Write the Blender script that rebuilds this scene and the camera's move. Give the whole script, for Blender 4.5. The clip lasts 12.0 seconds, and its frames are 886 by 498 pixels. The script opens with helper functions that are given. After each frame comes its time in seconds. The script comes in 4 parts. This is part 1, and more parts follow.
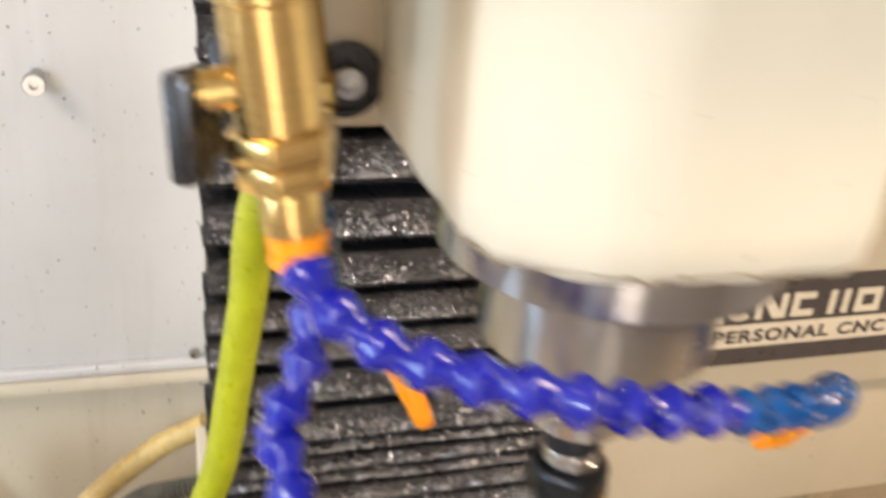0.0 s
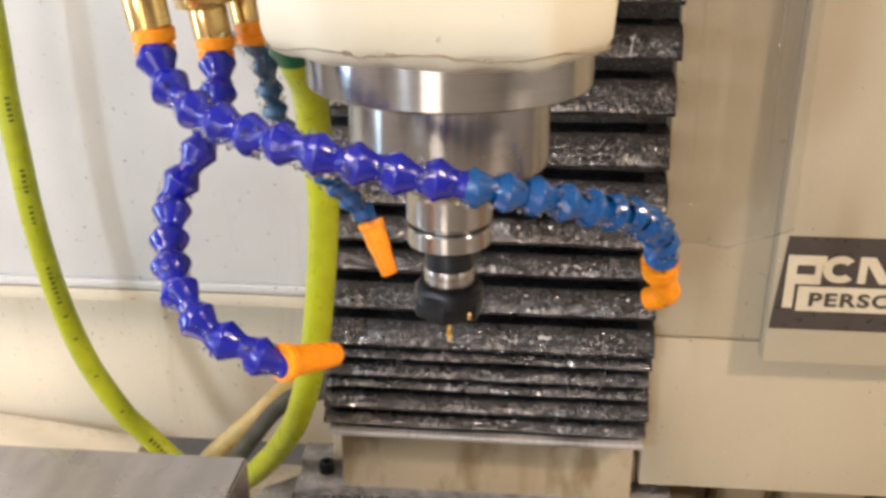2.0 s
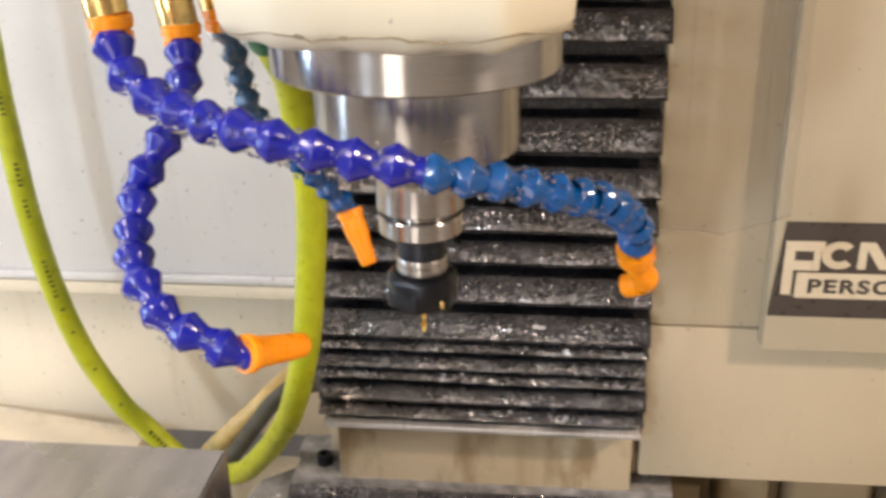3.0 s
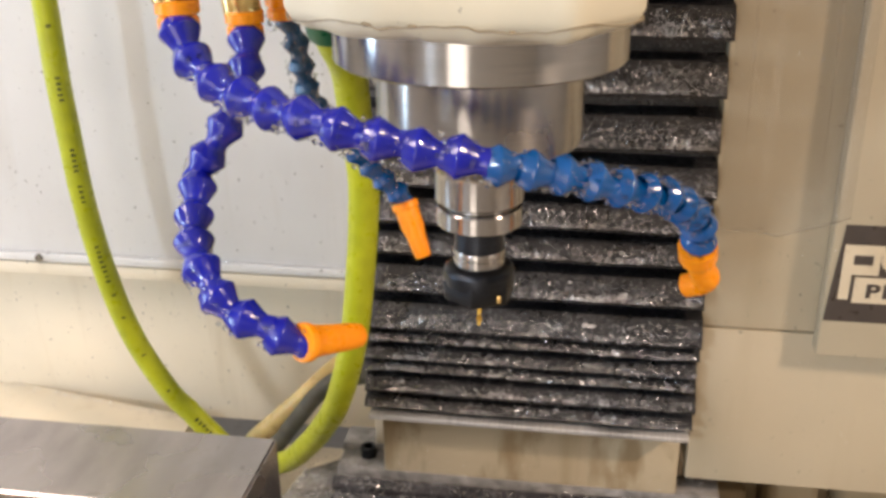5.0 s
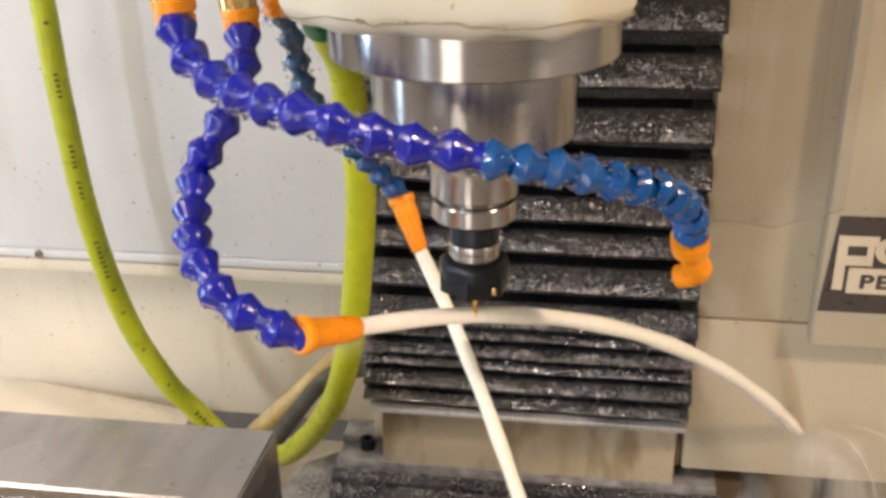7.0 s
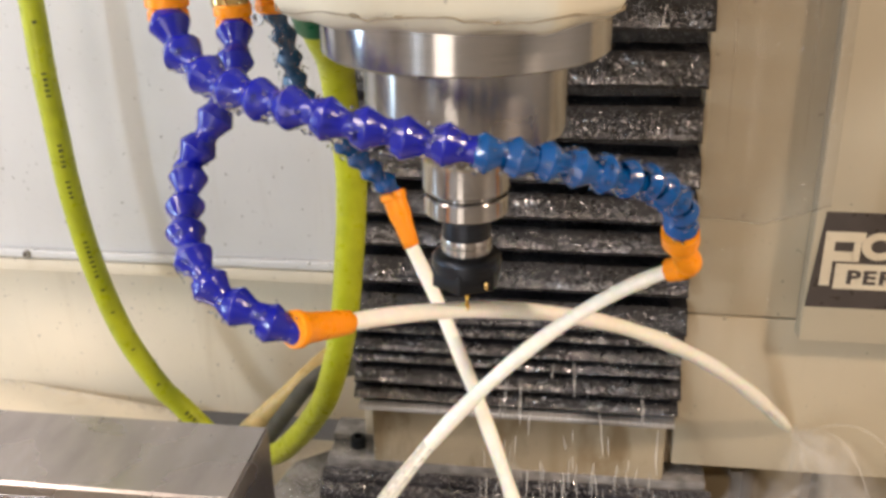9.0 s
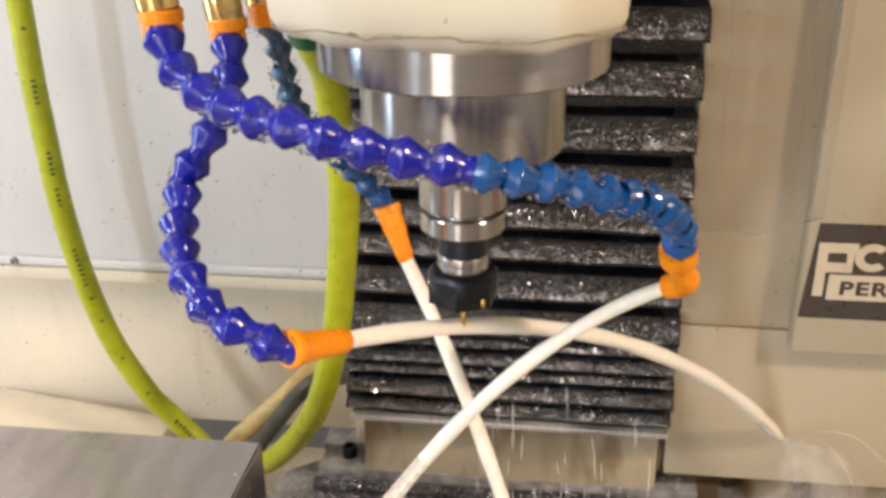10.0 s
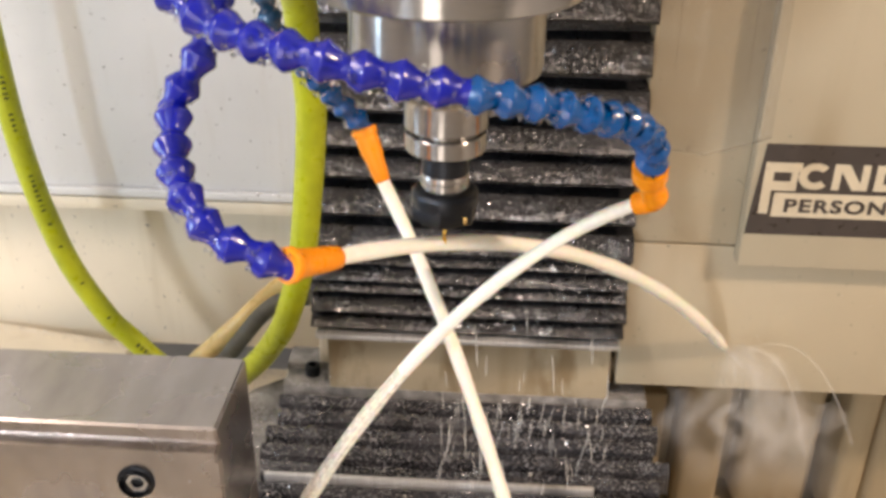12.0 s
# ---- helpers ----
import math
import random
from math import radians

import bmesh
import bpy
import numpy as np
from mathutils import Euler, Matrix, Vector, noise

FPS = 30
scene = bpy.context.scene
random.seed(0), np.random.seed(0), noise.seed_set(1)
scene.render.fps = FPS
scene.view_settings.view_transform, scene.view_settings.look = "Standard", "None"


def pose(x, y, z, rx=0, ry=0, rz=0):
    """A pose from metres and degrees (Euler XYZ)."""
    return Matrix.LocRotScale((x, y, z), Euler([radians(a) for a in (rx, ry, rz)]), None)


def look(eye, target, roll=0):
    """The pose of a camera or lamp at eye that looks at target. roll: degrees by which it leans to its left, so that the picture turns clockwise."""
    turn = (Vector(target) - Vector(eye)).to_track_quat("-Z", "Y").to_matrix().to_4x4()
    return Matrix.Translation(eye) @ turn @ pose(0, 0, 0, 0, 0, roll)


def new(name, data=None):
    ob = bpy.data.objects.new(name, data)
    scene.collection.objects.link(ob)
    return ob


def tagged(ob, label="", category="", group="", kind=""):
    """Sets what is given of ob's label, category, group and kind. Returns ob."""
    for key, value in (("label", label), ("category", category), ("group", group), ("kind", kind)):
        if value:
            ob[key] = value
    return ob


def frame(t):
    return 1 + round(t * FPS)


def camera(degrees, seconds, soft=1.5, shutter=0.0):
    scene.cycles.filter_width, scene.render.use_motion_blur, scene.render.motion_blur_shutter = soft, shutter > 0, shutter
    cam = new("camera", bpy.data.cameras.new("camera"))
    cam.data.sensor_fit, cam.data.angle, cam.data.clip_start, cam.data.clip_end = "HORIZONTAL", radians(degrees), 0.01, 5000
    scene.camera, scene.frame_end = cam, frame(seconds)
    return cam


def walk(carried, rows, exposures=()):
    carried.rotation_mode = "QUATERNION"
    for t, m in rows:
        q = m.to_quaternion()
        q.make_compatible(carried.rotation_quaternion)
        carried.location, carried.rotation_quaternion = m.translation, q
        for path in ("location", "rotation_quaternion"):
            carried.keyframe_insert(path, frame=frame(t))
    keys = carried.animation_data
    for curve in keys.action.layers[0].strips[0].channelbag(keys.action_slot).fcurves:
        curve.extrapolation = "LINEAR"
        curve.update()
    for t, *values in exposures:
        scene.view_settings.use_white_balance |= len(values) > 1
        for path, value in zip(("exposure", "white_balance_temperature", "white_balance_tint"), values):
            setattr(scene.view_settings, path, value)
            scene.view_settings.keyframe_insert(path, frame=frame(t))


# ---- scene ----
# Metres, z up. The spindle's axis is x = y = 0; y points to the machine's column; the tool's tip is at z = 1.15.
cam = camera(48.6, 12.0, soft=3.3, shutter=0.5)
PATH = [
    (0, (-0.163, -0.3, 1.429), (0.404, 1.416, 0.572), 5.1),
    (0.1, (-0.137, -0.331, 1.426), (0.372, 1.407, 0.577), 4.9),
    (0.2, (-0.104, -0.354, 1.416), (0.285, 1.421, 0.58), 4.7),
    (0.3, (-0.078, -0.38, 1.407), (0.174, 1.43, 0.595), 4.5),
    (0.4, (-0.051, -0.396, 1.402), (0.119, 1.423, 0.587), 2.6),
    (0.5, (-0.029, -0.402, 1.394), (0.07, 1.414, 0.56), 2.7),
    (1, (0.027, -0.441, 1.375), (-0.05, 1.401, 0.599), 0.8),
    (1.5, (0.031, -0.441, 1.38), (-0.136, 1.4, 0.616), 0.5),
    (2, (0.036, -0.439, 1.378), (-0.128, 1.402, 0.613), 0.0),
    (2.5, (0.063, -0.436, 1.366), (-0.083, 1.395, 0.576), -0.4),
    (3, (0.059, -0.429, 1.373), (-0.149, 1.4, 0.592), -1.1),
    (3.5, (0.047, -0.428, 1.37), (-0.229, 1.395, 0.595), -0.6),
    (5.5, (0.051, -0.427, 1.37), (-0.242, 1.385, 0.576), -0.8),
    (6, (0.05, -0.431, 1.369), (-0.249, 1.377, 0.569), -1.0),
    (6.5, (0.048, -0.431, 1.37), (-0.243, 1.38, 0.574), -0.9),
    (7, (0.053, -0.432, 1.372), (-0.234, 1.379, 0.574), -1.0),
    (9, (0.051, -0.436, 1.37), (-0.21, 1.38, 0.575), -0.9),
    (9.5, (0.05, -0.434, 1.375), (-0.202, 1.381, 0.575), -0.7),
    (10, (0.046, -0.43, 1.376), (-0.19, 1.39, 0.58), -0.5),
    (10.5, (0.032, -0.412, 1.38), (-0.172, 1.387, 0.53), 0.1),
    (11, (0.01, -0.412, 1.378), (-0.134, 1.384, 0.51), 1.0),
    (11.5, (0.021, -0.437, 1.362), (-0.102, 1.333, 0.439), 0.8),
    (12, (0.023, -0.453, 1.382), (-0.069, 1.314, 0.45), 0.8),
]
walk(cam, [(t, look(eye, target, roll)) for t, eye, target, roll in PATH],
     exposures=[(0, 0.50), (0.5, 0.36), (1, 0.34), (1.5, 0.37), (3, 0.38), (3.5, 0.32), (5.5, 0.29), (6.5, 0.26), (7, 0.20), (9, 0.19), (9.5, 0.20), (10, 0.24), (11, 0.26), (12, 0.34)])

# ---- world, lamps, exposure ----
world = bpy.data.worlds.new("workshop_air")
scene.world = world
world.use_nodes = True
world.node_tree.nodes["Background"].inputs[0].default_value = (0.9, 0.93, 1.0, 1)
world.node_tree.nodes["Background"].inputs[1].default_value = 0.05


def area_lamp(name, at, aim, sx, sy, watts, colour):
    data = bpy.data.lights.new(name, "AREA")
    data.shape, data.size, data.size_y, data.energy, data.color = "RECTANGLE", sx, sy, watts, colour
    ob = new(name, data)
    ob.matrix_world = look(at, aim)
    return ob


WARM_W, WARM = (1.0, 0.81, 0.70), (1.0, 0.755, 0.57)
area_lamp("ceiling_tube_left", (-1.30, -0.85, 2.45), (-1.30, -0.85, 0), 0.45, 1.20, 30, WARM_W)
area_lamp("ceiling_tube_right", (1.60, -0.75, 2.45), (1.0, -0.4, 1.0), 0.18, 0.16, 34, WARM)
area_lamp("tall_window_light", (-1.35, -2.38, 1.95), (-0.4, 0.4, 1.0), 0.16, 0.50, 34, (0.76, 0.86, 1.0))
area_lamp("glazed_door_light", (-0.40, -2.38, 1.15), (-0.40, 0.0, 1.15), 0.6, 1.9, 10, (1.0, 0.86, 0.75))
area_lamp("window_light", (-2.57, -0.40, 1.20), (-0.3, 0.1, 1.10), 0.30, 1.2, 20, (0.58, 0.78, 1.0))


# ---- materials ----
def node_mat(name, base, rough=0.5, metal=0.0, spec=0.5):
    m = bpy.data.materials.new(name)
    m.use_nodes = True
    b = m.node_tree.nodes["Principled BSDF"]
    b.inputs["Base Color"].default_value = (*base, 1)
    b.inputs["Roughness"].default_value = rough
    b.inputs["Metallic"].default_value = metal
    b.inputs["Specular IOR Level"].default_value = spec
    return m, m.node_tree, b


def noise_tex(nt, scale, detail=4.0, stretch=(1, 1, 1), seed=0.0):
    tc = nt.nodes.new("ShaderNodeTexCoord")
    mp = nt.nodes.new("ShaderNodeMapping")
    mp.inputs["Scale"].default_value = stretch
    mp.inputs["Location"].default_value = (seed, seed * 0.7, seed * 1.3)
    n = nt.nodes.new("ShaderNodeTexNoise")
    n.inputs["Scale"].default_value, n.inputs["Detail"].default_value = scale, detail
    nt.links.new(tc.outputs["Object"], mp.inputs["Vector"])
    nt.links.new(mp.outputs["Vector"], n.inputs["Vector"])
    return n.outputs["Fac"]


def ramp(nt, fac, stops):
    r = nt.nodes.new("ShaderNodeValToRGB")
    while len(r.color_ramp.elements) < len(stops):
        r.color_ramp.elements.new(0.5)
    for e, (p, c) in zip(r.color_ramp.elements, stops):
        e.position, e.color = p, (*c, 1) if len(c) == 3 else c
    nt.links.new(fac, r.inputs[0])
    return r.outputs[0]


def mix(nt, fac, a, b):
    m = nt.nodes.new("ShaderNodeMix")
    m.data_type = "RGBA"
    nt.links.new(fac, m.inputs[0])
    for sock, v in ((m.inputs[6], a), (m.inputs[7], b)):
        if isinstance(v, tuple):
            sock.default_value = (*v, 1)
        else:
            nt.links.new(v, sock)
    return m.outputs[2]


def bump(nt, b, fac, strength, dist):
    n = nt.nodes.new("ShaderNodeBump")
    n.inputs["Strength"].default_value, n.inputs["Distance"].default_value = strength, dist
    nt.links.new(fac, n.inputs["Height"])
    nt.links.new(n.outputs[0], b.inputs["Normal"])


def shade(c, k):
    return tuple(min(1.0, v * k) for v in c)


def paint(name, base, rough, grime, speck=0.0, grain=900, rare=0.72):
    """Machine enamel: slow colour drift, drip stains, small dark specks, orange-peel relief."""
    m, nt, b = node_mat(name, base, rough)
    col = ramp(nt, noise_tex(nt, 7, 5), [(0.3, shade(base, 0.92)), (0.7, shade(base, 1.05))])
    drip = ramp(nt, noise_tex(nt, 9, 3, (4, 4, 0.5), 3.1), [(0.56, (0, 0, 0)), (0.80, (grime, grime, grime))])
    col = mix(nt, drip, col, shade((base[0], base[1] * 0.93, base[2] * 0.80), 0.72))
    if speck:
        sp = ramp(nt, noise_tex(nt, 210, 2, (1, 1, 1), 7.7), [(rare, (0, 0, 0)), (rare + 0.035, (speck, speck, speck))])
        col = mix(nt, sp, col, (0.10, 0.09, 0.08))
    nt.links.new(col, b.inputs["Base Color"])
    nt.links.new(ramp(nt, noise_tex(nt, 25, 4, (1, 1, 1), 1.0), [(0.3, (rough * 0.8,) * 3), (0.7, (rough * 1.25,) * 3)]), b.inputs["Roughness"])
    bump(nt, b, noise_tex(nt, grain, 2), 0.08, 0.0006)
    return m


def metal(name, base, rough, stretch=(1, 1, 60), scale=60, streak=0.25, bumpy=0.05):
    """Machined metal with turning or grinding marks along one way."""
    m, nt, b = node_mat(name, base, rough, 1.0)
    fine = noise_tex(nt, scale, 5, stretch)
    nt.links.new(ramp(nt, fine, [(0.3, shade(base, 1 - streak)), (0.7, shade(base, 1 + streak * 0.4))]), b.inputs["Base Color"])
    nt.links.new(ramp(nt, noise_tex(nt, 18, 5, (1, 1, 1), 2.0), [(0.3, (rough * 0.75,) * 3), (0.72, (rough * 1.5,) * 3)]), b.inputs["Roughness"])
    bump(nt, b, fine, bumpy, 0.0005)
    return m


def turned(m):
    """Turning marks round the axis: the gloss spreads along the axis."""
    nt, bs = m.node_tree, m.node_tree.nodes["Principled BSDF"]
    tg = nt.nodes.new("ShaderNodeTangent")
    tg.direction_type, tg.axis = "RADIAL", "Z"
    nt.links.new(tg.outputs[0], bs.inputs["Tangent"])
    bs.inputs["Anisotropic"].default_value = 0.92
    bs.inputs["Anisotropic Rotation"].default_value = 0.25
    return m


def plastic(name, base, rough=0.3, var=0.12, sub=0.0, grain=500):
    m, nt, b = node_mat(name, base, rough)
    nt.links.new(ramp(nt, noise_tex(nt, 60, 4), [(0.3, shade(base, 1 - var)), (0.7, shade(base, 1 + var))]), b.inputs["Base Color"])
    nt.links.new(ramp(nt, noise_tex(nt, 140, 3, (1, 1, 1), 4.0), [(0.35, (rough * 0.6,) * 3), (0.7, (rough * 1.4,) * 3)]), b.inputs["Roughness"])
    bump(nt, b, noise_tex(nt, grain, 2), 0.06 if grain > 400 else 0.5, 0.0006)
    b.inputs["Subsurface Weight"].default_value = sub
    b.inputs["Subsurface Radius"].default_value = (0.004, 0.002, 0.001)
    return m


CREAM = paint("cream_enamel", (0.70, 0.665, 0.53), 0.42, 0.18, 0.45)
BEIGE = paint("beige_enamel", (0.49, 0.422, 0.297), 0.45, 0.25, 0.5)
BEIGE_B = paint("beige_cast_enamel", (0.74, 0.68, 0.55), 0.5, 0.45, 0.9, rare=0.705)
# base colour holds the way cover's shade on the foot; rust stains come on top
FOOT = paint("shaded_stained_foot_enamel", (0.48, 0.41, 0.285), 0.5, 0.8, 0.9)
ft, fb = FOOT.node_tree, FOOT.node_tree.nodes["Principled BSDF"]
rust = ramp(ft, noise_tex(ft, 26, 5, (1.2, 1.2, 0.45), 5.2), [(0.50, (0, 0, 0)), (0.66, (0.75, 0.75, 0.75))])
ft.links.new(mix(ft, rust, fb.inputs["Base Color"].links[0].from_socket, (0.22, 0.15, 0.07)), fb.inputs["Base Color"])
WHITE = paint("white_panel_enamel", (0.69, 0.70, 0.705), 0.4, 0.35, 0.9, rare=0.70)
STEEL = turned(metal("turned_steel", (0.46, 0.45, 0.44), 0.19, streak=0.16, bumpy=0.015))
TUBE_STEEL = turned(metal("quill_steel", (0.42, 0.41, 0.40), 0.22, streak=0.14, bumpy=0.02))
# broad blotches in the vise's base colour stand in for blurred reflections
VISE_STEEL = metal("blotched_ground_vise_steel", (0.44, 0.40, 0.37), 0.24, (3, 1, 1), 16, 0.22, 0.006)
DARK_STEEL = metal("black_oxide_steel", (0.045, 0.05, 0.06), 0.32, streak=0.3)
GOLD = metal("coated_carbide", (0.72, 0.45, 0.08), 0.28)
BRASS = metal("brass", (0.78, 0.55, 0.22), 0.20)
ALU = metal("aluminium_strip", (0.80, 0.80, 0.80), 0.55, (60, 1, 1), 30)
DUSTY = plastic("dust_covered_rubber", (0.22, 0.214, 0.206), 0.6, 0.5, grain=300)
CHIP = metal("aluminium_chips", (0.80, 0.80, 0.82), 0.22, (1, 1, 1))
RUBBER = plastic("black_rubber", (0.028, 0.028, 0.032), 0.42, 0.5, grain=300)
rt, rb = RUBBER.node_tree, RUBBER.node_tree.nodes["Principled BSDF"]
dust = ramp(rt, noise_tex(rt, 420, 5, (1, 1, 1), 6.0), [(0.53, (0, 0, 0)), (0.70, (0.42, 0.42, 0.42))])
patch = ramp(rt, noise_tex(rt, 24, 4, (1, 1, 1), 8.0), [(0.35, (0.006, 0.006, 0.007)), (0.7, (0.018, 0.018, 0.020))])
rt.links.new(mix(rt, dust, patch, ramp(rt, noise_tex(rt, 30, 4, (1, 1, 1), 2.5), [(0.4, (0.06, 0.06, 0.065)), (0.68, (0.32, 0.32, 0.335))])), rb.inputs["Base Color"])
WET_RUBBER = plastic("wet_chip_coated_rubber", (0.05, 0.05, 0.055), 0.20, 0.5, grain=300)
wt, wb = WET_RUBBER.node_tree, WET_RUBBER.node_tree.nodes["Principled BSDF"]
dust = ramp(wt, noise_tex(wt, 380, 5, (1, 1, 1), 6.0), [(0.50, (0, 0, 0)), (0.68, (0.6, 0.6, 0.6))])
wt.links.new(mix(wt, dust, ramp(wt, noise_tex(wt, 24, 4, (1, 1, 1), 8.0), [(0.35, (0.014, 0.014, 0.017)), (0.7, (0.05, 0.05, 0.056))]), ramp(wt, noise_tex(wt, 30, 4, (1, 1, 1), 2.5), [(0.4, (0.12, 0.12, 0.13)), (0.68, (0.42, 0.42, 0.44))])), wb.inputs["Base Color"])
BLUE = plastic("royal_blue_plastic", (0.004, 0.009, 0.32), 0.20, grain=330)
TEAL = plastic("sea_blue_plastic", (0.0003, 0.072, 0.28), 0.18, 0.2, grain=330)
TEAL_D = plastic("dark_sea_blue_plastic", (0.012, 0.07, 0.16), 0.25, 0.3)
ORANGE = plastic("orange_plastic", (1.0, 0.32, 0.003), 0.38, 0.06, 0.15)
LIME = plastic("lime_green_pvc", (0.40, 0.44, 0.014), 0.42, 0.12)
for wet in (BLUE, TEAL, TEAL_D):
    coat = wet.node_tree.nodes["Principled BSDF"].inputs
    coat["Coat Weight"].default_value, coat["Coat Roughness"].default_value = 0.35, 0.06
GREEN_D = plastic("dark_green_plastic", (0.008, 0.10, 0.045), 0.4)
TAN = plastic("yellowed_clear_tube", (0.60, 0.46, 0.19), 0.35, 0.15, 0.2)
GREY_H = plastic("grey_corrugated_plastic", (0.12, 0.12, 0.10), 0.5, 0.25)
BLACK = plastic("black_plastic", (0.012, 0.012, 0.013), 0.35)
LABEL_K = plastic("label_dark_grey", (0.055, 0.045, 0.040), 0.45, 0.10)
LABEL_C = plastic("label_cream", (0.62, 0.55, 0.41), 0.45, 0.05)
GRIME = plastic("dark_grime", (0.27, 0.225, 0.15), 0.7)
INK = plastic("hose_ink", (0.05, 0.06, 0.015), 0.6)
COOLANT = plastic("milky_coolant", (0.96, 0.95, 0.85), 0.22, 0.03, 0.4)
TORN = plastic("torn_milky_coolant", (0.96, 0.95, 0.85), 0.22, 0.03, 0.3)
to_nt = TORN.node_tree
to_nt.links.new(ramp(to_nt, noise_tex(to_nt, 420, 3, (1, 1, 0.12)), [(0.36, (0.50, 0.50, 0.50)), (0.58, (1.0, 1.0, 1.0))]), to_nt.nodes["Principled BSDF"].inputs["Alpha"])
SPRAY, st_nt, st_b = node_mat("coolant_spray", (0.88, 0.87, 0.83), 0.2)
st_b.inputs["Alpha"].default_value = 0.28
MIST, mi_nt, mi_b = node_mat("coolant_mist", (0.95, 0.93, 0.90), 0.4)
mi_b.inputs["Alpha"].default_value = 0.10
DROP, dr_nt, dr_b = node_mat("clear_drop", (0.9, 0.92, 0.95), 0.03)
dr_b.inputs["Transmission Weight"].default_value, dr_b.inputs["IOR"].default_value = 1.0, 1.33
VEIL, ve_nt, ve_b = node_mat("coolant_veil", (0.95, 0.93, 0.90), 0.5, 0.0, 0.2)
ve_b.inputs["Subsurface Weight"].default_value = 0.0
ve_uv, ve_sep = ve_nt.nodes.new("ShaderNodeUVMap"), ve_nt.nodes.new("ShaderNodeSeparateXYZ")
ve_uv.uv_map = "thin"
ve_nt.links.new(ve_uv.outputs[0], ve_sep.inputs[0])
ve_thin, ve_all = ve_nt.nodes.new("ShaderNodeMath"), ve_nt.nodes.new("ShaderNodeMath")
ve_thin.operation = ve_all.operation = "MULTIPLY"
ve_nt.links.new(ve_sep.outputs[0], ve_thin.inputs[0])
ve_nt.links.new(ve_sep.outputs[1], ve_thin.inputs[1])
ve_nt.links.new(ve_thin.outputs[0], ve_all.inputs[0])
ve_nt.links.new(ramp(ve_nt, noise_tex(ve_nt, 45, 4, (1.4, 1, 0.35)), [(0.30, (0.04, 0.04, 0.04)), (0.74, (0.27, 0.27, 0.27))]), ve_all.inputs[1])
ve_nt.links.new(ve_all.outputs[0], ve_b.inputs["Alpha"])
FILM, fi_nt, fi_b = node_mat("clear_film", (0.34, 0.31, 0.26), 0.12)
fi_b.inputs["Alpha"].default_value = 0.20
ROOM_W = paint("room_wall_paint", (0.62, 0.60, 0.56), 0.7, 0.1)
ROOM_F = paint("room_floor_concrete", (0.30, 0.28, 0.26), 0.6, 0.4)
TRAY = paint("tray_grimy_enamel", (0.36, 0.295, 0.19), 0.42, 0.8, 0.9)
# ---- building helpers ----
BASE = {}


def empty(name, at, label, category, group="", kind=""):
    ob = new(name)
    ob.empty_display_size = 0.02
    ob.location = at
    BASE[ob.name] = Vector(at)
    return tagged(ob, label, category, group, kind)


def mesh_of(bm, name, material, sharp=35):
    me = bpy.data.meshes.new(name)
    bm.normal_update()
    bm.to_mesh(me)
    bm.free()
    me.materials.append(material)
    for p in me.polygons:
        p.use_smooth = True
    me.set_sharp_from_angle(angle=radians(sharp))
    return me


def part(name, bm, material, parent=None, label="", at=None):
    """One mesh object from a bmesh in world metres, under a thing or a part."""
    base = BASE.get(parent.name, Vector()) if parent else Vector()
    org = Vector(at) if at is not None else base
    bmesh.ops.translate(bm, verts=bm.verts, vec=-org)
    ob = new(name, mesh_of(bm, name, material))
    if parent:
        ob.parent = parent
    ob.location = org - base
    BASE[ob.name] = org
    if label:
        ob["label"] = label
    return ob


def placed(name, me, parent, m, label=""):
    """One more object on a shared mesh, at the world pose m."""
    ob = new(name, me)
    ob.parent = parent
    ob.matrix_basis = Matrix.Translation(-BASE[parent.name]) @ m
    BASE[ob.name] = m.translation.copy()
    if label:
        ob["label"] = label
    return ob


def thing(name, bm, material, at, label, category, group="", kind=""):
    return tagged(part(name, bm, material, None, "", at), label, category, group, kind)


def box(x0, x1, y0, y1, z0, z1, bevel=0.0, seg=2, bm=None):
    own = bmesh.new()
    bmesh.ops.create_cube(own, size=1)
    for v in own.verts:
        v.co = Vector((x0 + (v.co.x + .5) * (x1 - x0), y0 + (v.co.y + .5) * (y1 - y0), z0 + (v.co.z + .5) * (z1 - z0)))
    if bevel:
        bmesh.ops.bevel(own, geom=list(own.edges), offset=bevel, segments=seg, affect="EDGES", profile=0.5)
    return merge(bm, own)


def merge(bm, own):
    if bm is None:
        return own
    tmp = bpy.data.meshes.new("tmp")
    own.to_mesh(tmp)
    own.free()
    bm.from_mesh(tmp)
    bpy.data.meshes.remove(tmp)
    return bm


def lathe(profile, n=40, m=None, bm=None, jag=None):
    """Turn (r, z) pairs round z; closes ends that reach r = 0. m poses the result."""
    own = bmesh.new()
    rings = []
    for r, z in profile:
        if r < 1e-6:
            rings.append([own.verts.new((0, 0, z))])
        else:
            rings.append([own.verts.new((r * math.cos(2 * math.pi * k / n), r * math.sin(2 * math.pi * k / n), z + (jag(k, z) if jag else 0))) for k in range(n)])
    for a, b in zip(rings, rings[1:]):
        for k in range(n):
            q = [a[k % len(a)], a[(k + 1) % len(a)], b[(k + 1) % len(b)], b[k % len(b)]]
            q = list(dict.fromkeys(q))
            if len(q) > 2:
                own.faces.new(q)
    bmesh.ops.recalc_face_normals(own, faces=own.faces)
    if m is not None:
        bmesh.ops.transform(own, matrix=m, verts=own.verts)
    return merge(bm, own)


